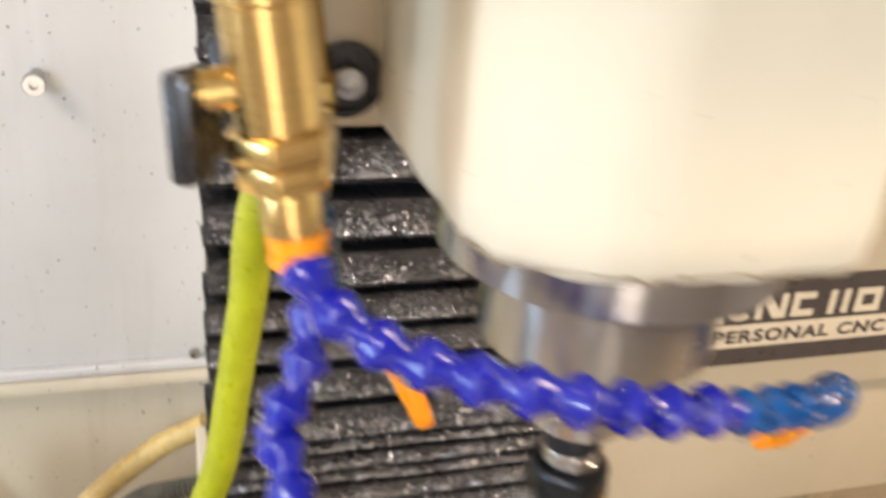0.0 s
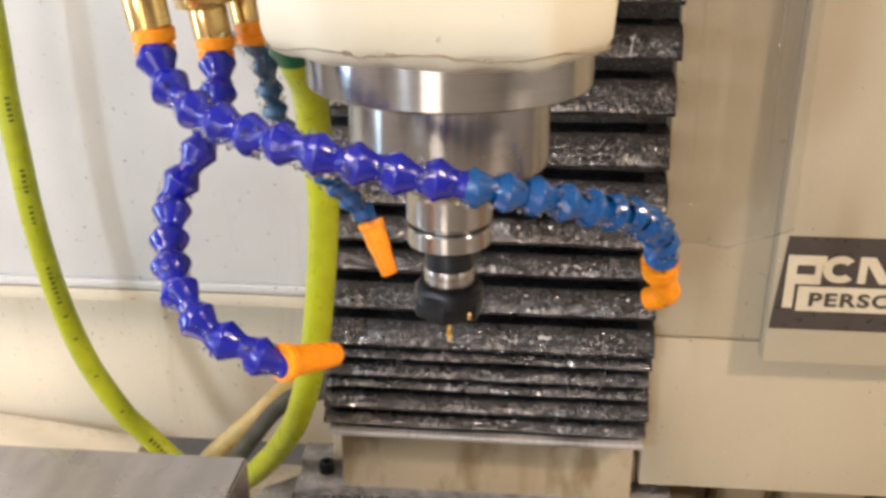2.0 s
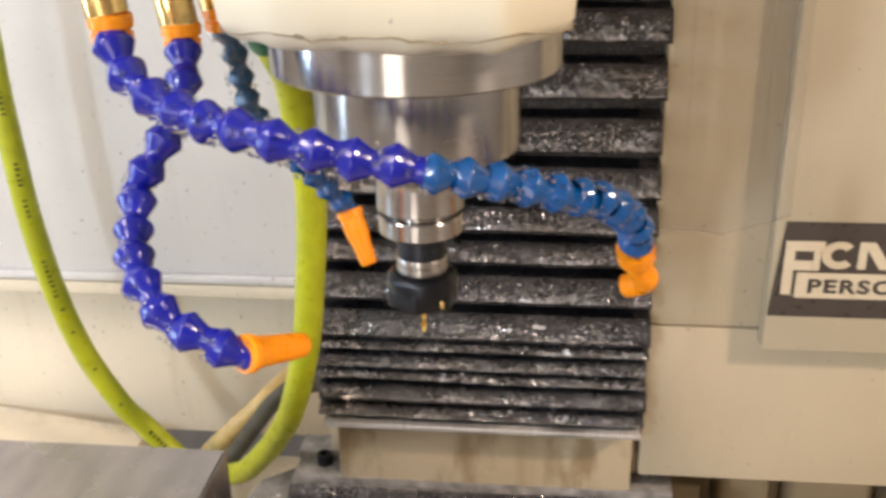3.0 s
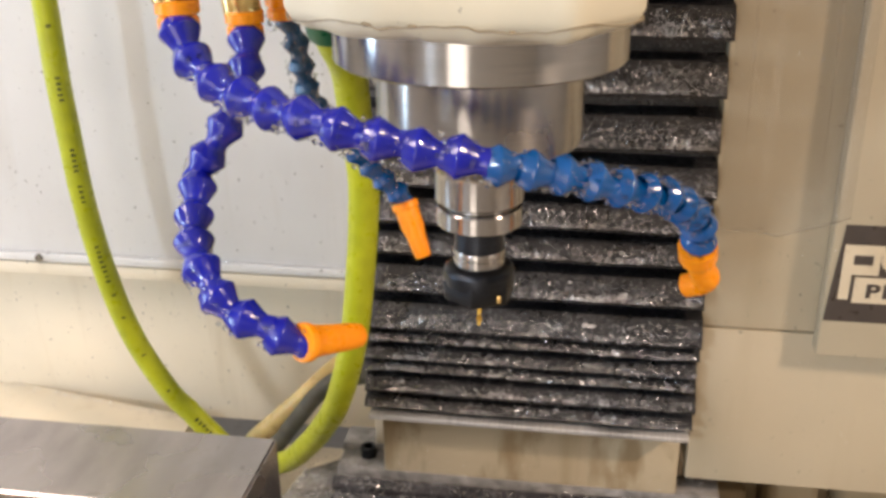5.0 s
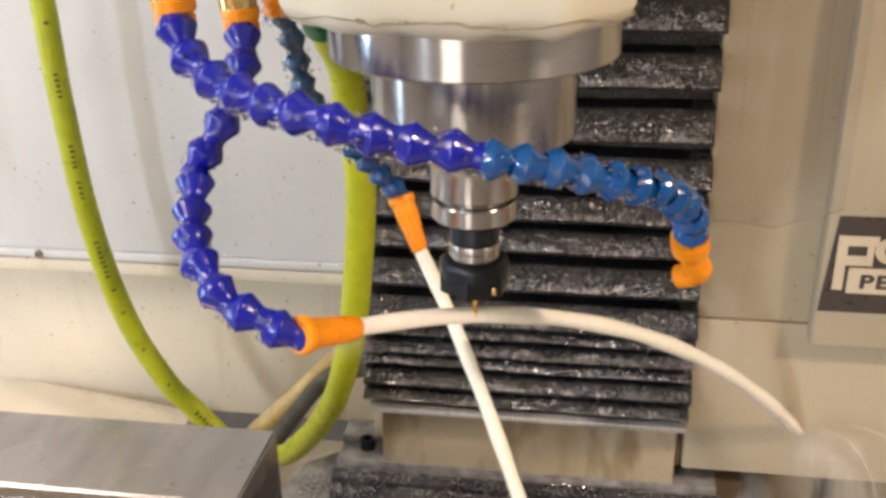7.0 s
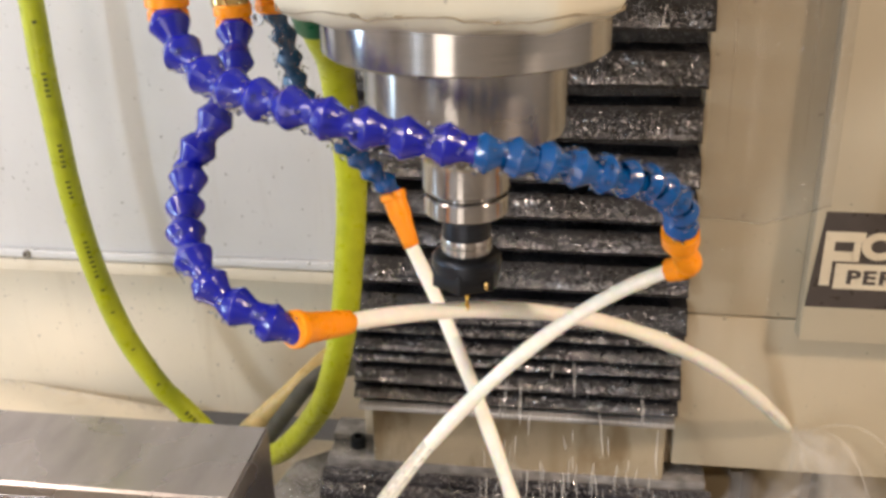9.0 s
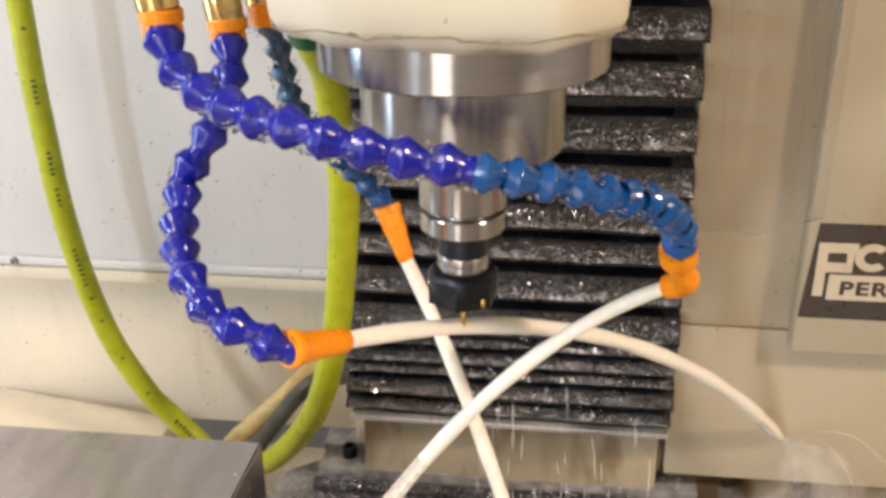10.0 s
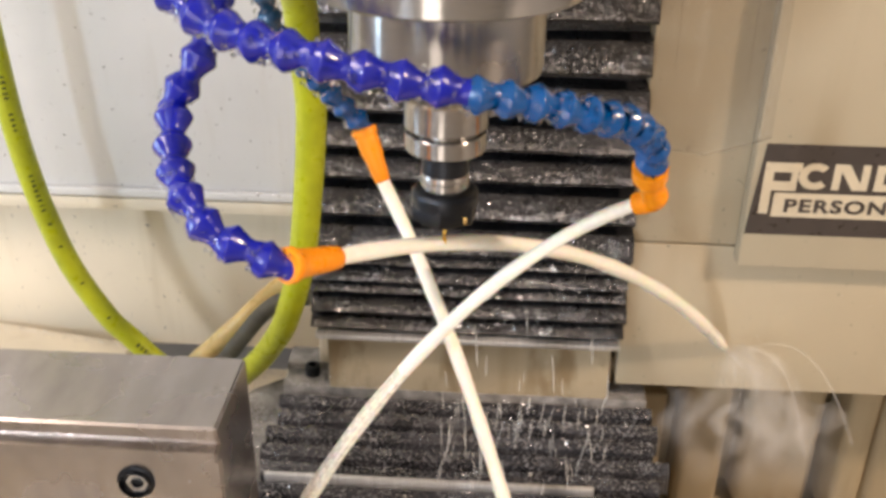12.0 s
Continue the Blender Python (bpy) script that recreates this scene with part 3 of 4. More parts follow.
# ---- head and spindle ----
def head():
    h = empty("milling_head", (0, 0.05, 1.2955), "cream painted milling head casting above the spindle", "milling head")
    def outline(s, fy):
        w, f, c, q = 0.0745 * s, fy, 0.036 * s, 0.0685 * s
        pts = [(-w, 0.16), (-w, -f + c * 1.05), (-w + c * 0.15, -f + c * 0.6), (-w + c * 0.9, -f + c * 0.1), (-w + c * 1.3, -f), (q - c * 0.75, -f), (q - c * 0.68, -f + c * 0.03), (q - c * 0.05, -f + c * 0.72), (q, -f + c * 0.85), (q, 0.16)]
        out = []
        for (xa, ya), (xb, yb) in zip(pts, pts[1:] + pts[:1]):
            k = max(1, int(math.hypot(xb - xa, yb - ya) / 0.004))
            out += [(xa + (xb - xa) * i / k, ya + (yb - ya) * i / k) for i in range(k)]
        return out
    own = bmesh.new()
    rings = []
    for z, s, fy in ((1.2980, 0.86, 0.0690), (1.2993, 0.90, 0.0725), (1.3025, 0.955, 0.078), (1.3085, 0.99, 0.0815), (1.3205, 1.0, 0.083), (1.62, 1.005, 0.0835)):
        base = outline(1.0, 0.083)
        rings.append([own.verts.new((x * s, 0.16 - (0.16 - y) * (0.16 + fy) / 0.243, z + (0.0022 * noise.noise(Vector((x * 70, y * 70, 2))) if z < 1.3055 else 0.0))) for x, y in base])
    for a, b in zip(rings, rings[1:]):
        for k in range(len(a)):
            own.faces.new([a[k], a[(k + 1) % len(a)], b[(k + 1) % len(a)], b[k]])
    own.faces.new(rings[0][::-1])
    own.faces.new(rings[-1])
    bmesh.ops.recalc_face_normals(own, faces=own.faces)
    part("head_casting", own, CREAM, h)
    front = [(x, 0.16 - (0.16 - y) * 0.2400 / 0.243) for x, y in outline(1.0, 0.083) if y < -0.045]
    line = [Vector((x * 0.978, y - 0.0002, 1.3050 + 0.0030 * noise.noise(Vector((x * 38, y * 30, 4))) + 0.0012 * noise.noise(Vector((x * 160, 1, 4))))) for x, y in front]
    part("paint_crack", sweep(line, lambda u: 0.00025 + 0.0007 * abs(noise.noise(Vector((u * 9, 0.4, 7)))), 8), GRIME, h, "dark cracked paint line")
    for x, r in ((-0.030, 0.0016), (-0.016, 0.0013), (0.022, 0.0010)):
        p = min(line, key=lambda q: abs(q.x - x) + 9 * max(0.0, q.y + 0.06))
        pit = bmesh.new()
        bmesh.ops.create_icosphere(pit, subdivisions=2, radius=r, matrix=Matrix.Translation(p + Vector((0, 0.0004, 0.0004))) @ Matrix.Diagonal((1.5, 0.5, 0.8, 1)))
        part("paint_chip", pit, GRIME, h, "dark paint chip")
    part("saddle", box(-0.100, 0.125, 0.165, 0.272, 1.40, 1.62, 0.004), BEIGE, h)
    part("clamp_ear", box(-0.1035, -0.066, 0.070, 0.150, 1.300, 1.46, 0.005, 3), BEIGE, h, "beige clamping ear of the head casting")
    # unseen block added above the head to shade the column's upper right
    part("unseen_shade_block", box(-0.20, 0.27, -0.17, 0.30, 1.49, 1.95, 0.01), CREAM, h)
    m = Matrix.Translation((-0.0875, 0.0695, 1.3215)) @ pose(0, 0, 0, 90)
    part("clamp_recess", lathe([(0, 0.001), (0.0150, 0.001), (0.0150, 0.004), (0.0125, 0.004), (0.0120, -0.003), (0, -0.003)], 28, m), BLACK, h, "black recessed clamp screw")
    part("clamp_screw", lathe([(0, 0.0), (0.0068, 0.0), (0.0068, 0.008), (0.0060, 0.0092), (0.0036, 0.0092), (0.0032, 0.004), (0, 0.004)], 24, m), STEEL, h)
    sp = empty("spindle", (0, 0, 1.1955), "polished turned-steel spindle with retaining ring", "spindle")
    part("retaining_ring", lathe([(0.050, 1.2790), (0.0632, 1.2790), (0.0645, 1.2800), (0.0645, 1.2990), (0.050, 1.2990)], 96), STEEL, sp)
    part("quill", lathe([(0.0462, 1.2955), (0.0462, 1.2455), (0.0455, 1.2420), (0.0445, 1.2415), (0.0, 1.2415)], 96), TUBE_STEEL, sp)
    part("spindle_nose", lathe([(0.038, 1.2430), (0.0375, 1.2405), (0.0225, 1.2290), (0.0212, 1.2275), (0.0208, 1.2255), (0.0208, 1.2127), (0.0200, 1.2118), (0, 1.2118)], 72), STEEL, sp)
    th = empty("tool_holder", (0, 0, 1.1615), "steel collet tool holder with a black collet nut", "tool holder")
    part("holder_flange", lathe([(0.0170, 1.2120), (0.0170, 1.2097), (0.0196, 1.2093), (0.0202, 1.2085), (0.0202, 1.2009), (0.0195, 1.2001), (0.010, 1.2001)], 64), STEEL, th)
    part("holder_neck", lathe([(0.0118, 1.2003), (0.0118, 1.1905), (0.0122, 1.1880), (0.0120, 1.1872)], 48), DARK_STEEL, th)
    part("holder_shank", lathe([(0.0116, 1.1878), (0.0122, 1.1874), (0.0124, 1.1868), (0.0124, 1.1850), (0.0119, 1.1846), (0.0119, 1.1838), (0.0124, 1.1834), (0.0124, 1.1800), (0.0115, 1.1792)], 48), STEEL, th)
    hexa = [(0.0177 * math.cos(math.pi / 3 * k + 0.42), 0.0177 * math.sin(math.pi / 3 * k + 0.42)) for k in range(6)]
    nut = part("collet_nut", lathe([(0.0112, 1.1798), (0.0132, 1.1796), (0.0152, 1.1788), (0.0169, 1.1768), (0.0170, 1.1758), (0.0170, 1.1727), (0.0168, 1.1700)], 48), DARK_STEEL, th, "black hexagon collet nut")
    part("nut_hexagon", prism(hexa, 1.1622, 1.1722, 0.0007, 2), DARK_STEEL, nut)
    part("collet_face", lathe([(0.0145, 1.1631), (0.0135, 1.1619), (0.0085, 1.1617), (0.0060, 1.1627), (0, 1.1627)], 40), DARK_STEEL, nut)
    part("nut_mark", box(0.0100, 0.0120, -0.0150, -0.0138, 1.1650, 1.1690, 0.0004), BRASS, nut, "small gold marking on the nut")
    tool = empty("end_mill", (0, 0, 1.1455), "thin gold-coated end mill in the collet", "cutting tool")
    own = bmesh.new()
    n = 26
    rows = []
    for i in range(n + 1):
        z, a = 1.1455 + i * 0.0175 / n, i * 0.34
        rows.append([own.verts.new(((0.0013 if j % 2 else 0.0008) * math.cos(a + j * math.pi / 2), (0.0013 if j % 2 else 0.0008) * math.sin(a + j * math.pi / 2), z)) for j in range(4)])
    for a, b in zip(rows, rows[1:]):
        for j in range(4):
            own.faces.new([a[j], a[(j + 1) % 4], b[(j + 1) % 4], b[j]])
    own.faces.new(rows[0][::-1])
    own.faces.new(rows[-1])
    part("fluted_shank", own, GOLD, tool)


# ---- coolant hoses ----
def link_mesh(name, material, k=1.0):
    prof = [(0.0046, 0.0050), (0.0056, 0.0006), (0.0062, 0.0), (0.0068, 0.0008), (0.0088, 0.0046), (0.0090, 0.0052), (0.0088, 0.0059), (0.0064, 0.0104), (0.0054, 0.0126), (0.0052, 0.0138), (0.0056, 0.0158), (0.0058, 0.0176), (0.0050, 0.0194), (0.0040, 0.0202), (0.0034, 0.0202), (0.0034, 0.012)]
    return mesh_of(lathe([(r * k, z * k) for r, z in prof], 24), name, material, 50)


def links(parent, pts, me, pitch):
    line = smooth_line(pts, pitch)
    for a, b in zip(line, line[1:]):
        placed("hose_link", me, parent, along(a, b) @ pose(0, 0, 0, random.uniform(-5, 5), random.uniform(-5, 5), random.uniform(0, 90)))


def nozzle(parent, a, b, r0=0.0086, r1=0.0052):
    a, b = Vector(a), Vector(b)
    ln = (b - a).length
    prof = [(0.003, -0.0012), (0.0068, -0.0015), (r0, -0.0015), (r0 + 0.0008, -0.0007), (r0 + 0.0008, 0.0022), (r0 - 0.0002, 0.0034), (r0 - 0.0011, 0.012), (r1 + 0.0006, ln * 0.8), (r1, ln - 0.0006), (r1 - 0.0004, ln), (r1 - 0.0010, ln), (r1 - 0.0012, ln - 0.001), (0.0066, 0.013), (0.0068, 0.0004), (0.003, 0.0002)]
    part("nozzle", lathe(prof, 28, along(a, b)), ORANGE, parent, "orange plastic nozzle")


def fitting(parent, at):
    x, y, z = at
    m = Matrix.Translation(at)
    part("hose_fitting", lathe([(0.005, -0.001), (0.0078, -0.001), (0.0086, 0.000), (0.0086, 0.0035), (0.0078, 0.0042), (0.0078, 0.0052), (0.0092, 0.006), (0.0092, 0.0105), (0.0084, 0.0115), (0.005, 0.0115)], 28, m), ORANGE, parent, "orange threaded hose fitting")


A_BLUE = [(-0.1217, -0.0400, 1.2987), (-0.1207, -0.0430, 1.2935), (-0.1127, -0.0500, 1.2841), (-0.1005, -0.0570, 1.2778), (-0.0883, -0.0640, 1.2734), (-0.0731, -0.0720, 1.2710), (-0.0557, -0.0790, 1.2696), (-0.0405, -0.0830, 1.2663), (-0.0262, -0.0830, 1.2631), (-0.0129, -0.0810, 1.2600), (0.0013, -0.0800, 1.2578), (0.0115, -0.0800, 1.2547)]
A_TEAL = [(0.0115, -0.0800, 1.2547), (0.0207, -0.0780, 1.2536), (0.0319, -0.0750, 1.2516), (0.0451, -0.0710, 1.2485), (0.0573, -0.0660, 1.2444), (0.0694, -0.0580, 1.2394), (0.0815, -0.0460, 1.2325), (0.0905, -0.0350, 1.2246), (0.0984, -0.0220, 1.2117), (0.0997, -0.0100, 1.1959)]
M_HOSE = [(-0.1143, 0.02, 1.2837), (-0.1107, 0.012, 1.2754), (-0.1097, 0.002, 1.2658), (-0.1107, -0.008, 1.2552), (-0.1145, -0.015, 1.2476), (-0.1189, -0.02, 1.239), (-0.1252, -0.024, 1.2284), (-0.1256, -0.033, 1.2179), (-0.1217, -0.047, 1.2107), (-0.1156, -0.062, 1.2031), (-0.1057, -0.074, 1.1943), (-0.0927, -0.08, 1.1849), (-0.0766, -0.082, 1.1788), (-0.0645, -0.079, 1.1737)]
T_HOSE = [(-0.1040, 0.0500, 1.2872), (-0.1000, 0.0500, 1.2761), (-0.0980, 0.0520, 1.2629), (-0.0971, 0.0550, 1.2489), (-0.0931, 0.0600, 1.2358), (-0.0840, 0.0660, 1.2207), (-0.0740, 0.0720, 1.2066), (-0.0629, 0.0760, 1.1935), (-0.0525, 0.0815, 1.1780)]
VALVES = [(-0.1217, -0.0370, 1.2998), (-0.1143, 0.0220, 1.2847), (-0.1040, 0.0500, 1.2883)]


def hoses():
    blue, teal, dark = link_mesh("blue_link", BLUE), link_mesh("teal_link", TEAL, 0.92), link_mesh("dark_link", TEAL_D, 0.78)
    g = "coolant hoses on the manifold"
    a = empty("coolant_hose", A_BLUE[0], "jointed royal blue and sea blue coolant hose with orange elbow nozzle", "coolant hose", g)
    links(a, A_BLUE, blue, 0.0149)
    links(a, A_TEAL, teal, 0.0130)
    drops(a, A_BLUE[2:] + A_TEAL[1:], 420, 2)
    fitting(a, (-0.1217, -0.037, 1.2957))
    p = [Vector(q) for q in ((0.0994, -0.012, 1.1984), (0.1010, -0.006, 1.1899), (0.1040, -0.001, 1.1815), (0.1065, 0.0025, 1.1765), (0.1050, 0.0075, 1.1715), (0.0985, 0.0120, 1.1675))]
    own = sweep(smooth_line(p, 0.0015), lambda u: 0.0088 if u < 0.22 else (0.0088 - 0.0024 * (u - 0.22) / 0.1 if u < 0.32 else 0.0064 - 0.0008 * (u - 0.32)), 28)
    part("nozzle", own, ORANGE, a, "orange plastic elbow nozzle")
    b = empty("coolant_hose", M_HOSE[0], "royal blue jointed coolant hose curled downwards with an orange nozzle", "coolant hose", g)
    links(b, M_HOSE, blue, 0.0152)
    drops(b, M_HOSE[1:], 150, 3)
    fitting(b, (-0.1143, 0.021, 1.2817))
    nozzle(b, (-0.0645, -0.0795, 1.1738), (-0.0470, -0.0530, 1.1645), 0.0076, 0.0054)
    c = empty("coolant_hose", T_HOSE[0], "dark sea blue jointed coolant hose with an orange nozzle", "coolant hose", g)
    links(c, T_HOSE[:6], dark, 0.0118)
    links(c, T_HOSE[5:], link_mesh("slim_link", TEAL, 0.80), 0.0118)
    drops(c, T_HOSE, 110, 6)
    fitting(c, (-0.104, 0.050, 1.2852))
    nozzle(c, (-0.0520, 0.0820, 1.1760), (-0.0405, 0.0745, 1.1475), 0.0068, 0.0046)


def drops(parent, pts, n, seed):
    """Clear beads of coolant clinging to a hose."""
    rnd, own = random.Random(seed), bmesh.new()
    line = smooth_line(pts, 0.002)
    for _ in range(n):
        i = rnd.randrange(len(line) - 1)
        d = (line[i + 1] - line[i]).normalized()
        side = Vector((rnd.uniform(-1, 1), rnd.uniform(-1, 0.1), rnd.uniform(-1, 0.9)))
        side = (side - d * side.dot(d)).normalized()
        r = rnd.uniform(0.0004, 0.0012)
        bmesh.ops.create_icosphere(own, subdivisions=2, radius=r, matrix=Matrix.Translation(line[i] + side * 0.0072) @ Matrix.Diagonal((1, 1, rnd.uniform(0.8, 1.4), 1)))
    tagged(part("moisture", own, DROP, parent, "clear beads of coolant"), kind="stuff")


def valves():
    g = "brass valves on the manifold"
    for x, y, z in VALVES:
        v = empty("brass_valve", (x, y, z + 0.008), "brass coolant valve with hexagon nut and black lever", "valve", g)
        m = Matrix.Translation((x, y, z)) @ pose(0, 0, 0, 0, -8)
        part("barrel", lathe([(0.005, 0.0068), (0.0085, 0.0068), (0.0090, 0.0075), (0.0090, 0.021), (0.0082, 0.0225), (0.005, 0.0225)], 32, m), BRASS, v)
        for z0, r in ((0.0225, 0.0150), (0.0315, 0.0165)):
            hx = [(r * math.cos(math.pi / 3 * k + 0.2), r * math.sin(math.pi / 3 * k + 0.2)) for k in range(6)]
            part("hexagon_nut", prism(hx, z0, z0 + 0.0082, 0.0012, 2, m), BRASS, v)
        part("valve_body", lathe([(0.011, 0.0395), (0.0125, 0.040), (0.0125, 0.075), (0.0135, 0.076), (0.0135, 0.082), (0.011, 0.083), (0.011, 0.12)], 32, m), BRASS, v)
        part("stem", lathe([(0, 0), (0.006, 0), (0.006, 0.012), (0.0045, 0.013), (0.0045, 0.020), (0, 0.020)], 20, m @ Matrix.Translation((-0.008, 0, 0.052)) @ pose(0, 0, 0, 0, -90)), BRASS, v)
        lev = box(-0.0068, 0.0068, -0.0045, 0.0045, -0.021, 0.011, 0.003)
        bmesh.ops.transform(lev, matrix=m @ Matrix.Translation((-0.024, 0, 0.048)) @ pose(0, 0, 0, 0, 10, 60), verts=lev.verts)
        part("lever", lev, BLACK, v, "black plastic lever")
    mf = thing("coolant_manifold", box(-0.152, -0.088, -0.055, 0.085, 1.405, 1.435, 0.003), BRASS, (-0.11, 0.0, 1.405), "brass manifold block feeding the coolant valves", "manifold")


def green_hose():
    pts = [(-0.1085, 0.1, 1.335), (-0.106, 0.12, 1.295), (-0.105, 0.14, 1.261), (-0.106, 0.178, 1.23), (-0.109, 0.203, 1.19), (-0.11, 0.222, 1.143), (-0.114, 0.232, 1.104), (-0.118, 0.236, 1.07), (-0.128, 0.242, 1.002), (-0.149, 0.262, 0.931), (-0.175, 0.29, 0.879), (-0.201, 0.315, 0.839), (-0.228, 0.342, 0.803), (-0.256, 0.361, 0.784), (-0.282, 0.371, 0.782), (-0.305, 0.375, 0.79), (-0.34, 0.375, 0.83), (-0.356, 0.37, 0.855), (-0.382, 0.365, 0.914), (-0.398, 0.36, 0.983), (-0.409, 0.36, 1.057), (-0.413, 0.36, 1.127), (-0.415, 0.36, 1.178), (-0.415, 0.36, 1.232), (-0.417, 0.36, 1.36), (-0.42, 0.36, 1.75)]
    g = empty("garden_hose", pts[0], "lime green rubber hose hanging in a loop", "hose")
    line = smooth_line(pts, 0.006)
    part("tube", sweep(line, lambda u: 0.0118 - 0.0012 * min(1.0, u / 0.45), 24), LIME, g)
    part("hose_collar", lathe([(0.0119, 0), (0.0138, 0.0), (0.0145, 0.002), (0.0150, 0.06), (0.014, 0.064), (0.0119, 0.064)], 28, along((-0.105, 0.14, 1.261), (-0.1065, 0.115, 1.305))), GREEN_D, g, "dark green plastic hose coupling")
    # unreadable print along the hose: letter-sized bars in groups that follow its front
    rnd, own = random.Random(5), bmesh.new()
    marks, left = smooth_line(pts, 0.0050), 0
    for p, q in zip(marks, marks[1:]):
        if p.x > -0.30 or p.z > 1.34:
            continue
        if left == 0:
            left = rnd.choice((-3, -5, -9, 3, 4, 6, 7))
        left += 1 if left < 0 else -1
        if left < 0:
            continue
        d = (q - p).normalized()
        view = Vector((0.45, -0.80, 0.25)).normalized()
        nrm = (view - d * view.dot(d)).normalized()
        m = Matrix.Translation(p + nrm * 0.0107) @ Matrix((d.cross(nrm), d, nrm)).transposed().to_4x4()
        bar = box(-rnd.uniform(0.0016, 0.0024), rnd.uniform(0.0016, 0.0024), -rnd.uniform(0.0006, 0.0014), rnd.uniform(0.0006, 0.0014), -0.0008, 0.00012)
        bmesh.ops.transform(bar, matrix=m, verts=bar.verts)
        merge(own, bar)
    tagged(part("print", own, INK, g, "faded dark print"), "faded dark print", kind="stuff")


def back_tubes():
    thing("drain_tube", sweep(smooth_line([(-0.345, 0.448, 0.612), (-0.335, 0.448, 0.690), (-0.306, 0.446, 0.745), (-0.272, 0.441, 0.782), (-0.240, 0.437, 0.815), (-0.205, 0.433, 0.853), (-0.165, 0.428, 0.888), (-0.126, 0.42, 0.912)], 0.005), 0.0105, 20), TAN, (-0.345, 0.448, 0.601), "yellowed translucent drain tube behind the vise", "tube")
    line = smooth_line([(-0.320, 0.388, 0.610), (-0.305, 0.388, 0.690), (-0.275, 0.384, 0.755), (-0.243, 0.38, 0.806), (-0.222, 0.376, 0.836), (-0.203, 0.372, 0.862), (-0.182, 0.368, 0.882), (-0.158, 0.356, 0.896), (-0.126, 0.345, 0.908)], 0.0011)
    thing("corrugated_hose", sweep(line, lambda u: 0.0076 + 0.0014 * math.sin(u * len(line) * 1.57), 18), GREY_H, (-0.320, 0.388, 0.601), "grey corrugated conduit curving behind the green hose", "hose")


# ---- coolant streams ----
def arc(a, v, y1=None, z1=None, n=160):
    """Points of a jet from a with the velocity v, until it meets the wall y1 or the level z1."""
    a, v = Vector(a), Vector(v)
    out, t, dt = [], 0.0, 0.0012
    while len(out) < 4000:
        p = a + v * t + Vector((0, 0, -4.905 * t * t))
        out.append(p)
        if (y1 is not None and p.y > y1) or (z1 is not None and p.z < z1):
            break
        t += dt
    return out


STREAMS, SPLASHES = [], []


def stream(label, line, r0, r1, start, speed, nest, nest_way, torn=1.0, piece=0.0095):
    st = empty("coolant_stream", line[0], label, "coolant stream", "coolant streams")
    total = sum((b - a).length for a, b in zip(line, line[1:]))
    pts = smooth_line([line[i] for i in range(0, len(line), 6)] + [line[-1]], piece / 6)
    n = (len(pts) - 1) // 6
    for k in range(n):
        i0, i1 = 6 * k, 6 * k + 6
        sub = pts[max(0, i0 - 1):min(len(pts), i1 + 2)]
        u0, u1 = i0 / len(pts), i1 / len(pts)
        mid = pts[i0 + 3]
        m = along(mid, pts[i0 + 4])
        inv = m.inverted()
        own = sweep([inv @ q for q in sub], lambda u: (r0 + (r1 - r0) * (u0 + (u1 - u0) * u)) * (1 + 0.05 * math.sin(40 * (u0 + (u1 - u0) * u))) * min(1.0, 0.45 + 9 * (1 - u0 - (u1 - u0) * u)), 14)
        ob = new("jet_piece", mesh_of(own, "jet_piece", TORN if u0 > torn else COOLANT))
        ob.parent = st
        to_thing = Matrix.Translation(-BASE[st.name])
        rest = to_thing @ along(Vector(nest), Vector(nest) + Vector(nest_way))
        s = (k + 0.5) * total / n
        STREAMS.append((ob, rest, [(to_thing @ along(pts[j], pts[j + 1]), j / len(pts) * total) for j in range(3, i0 + 4, 18)][:-1] + [(to_thing @ m, s)], start, speed))


def motions():
    for ob, rest, stops, start, speed in STREAMS:
        rows = [(0.0, rest), (start, rest)]
        for m, s in stops:
            t = start + max(0.04, s / speed)
            if t - rows[-1][0] >= 0.034:
                rows.append((t, m))
            else:
                rows[-1] = (rows[-1][0], rows[-1][1])
        if (rows[-1][1].translation - stops[-1][0].translation).length > 1e-6:
            rows.append((rows[-1][0] + 0.04, stops[-1][0]))
        rows.append((12.0, stops[-1][0]))
        walk(ob, rows)
    for ob, rows in SPLASHES:
        walk(ob, rows)


def coolant():
    c = arc((-0.0470, -0.0530, 1.1645), (1.52, 1.87, -0.51), y1=0.2975)
    stream("milky coolant jet arching past the cutter to the cover", c, 0.0040, 0.0062, 6.675, 3.1, (-0.0600, -0.0727, 1.1714), (0.0175, 0.0265, -0.0093), 0.86)
    b = arc((-0.0405, 0.0745, 1.1475), (0.75, -0.30, -1.45), z1=0.83)
    stream("straight milky coolant jet falling towards the lower cover", b, 0.0040, 0.0052, 6.68, 3.6, (-0.0490, 0.0800, 1.1690), (0.0115, -0.0075, -0.0285))
    r = arc((0.0985, 0.0120, 1.1675), (-1.12, 0.10, -0.55), z1=0.83)
    stream("thin milky coolant jet crossing downwards in front", r, 0.0036, 0.0056, 7.07, 3.0, (0.1025, -0.003, 1.185), (0.002, 0.006, -0.009), 0.40)


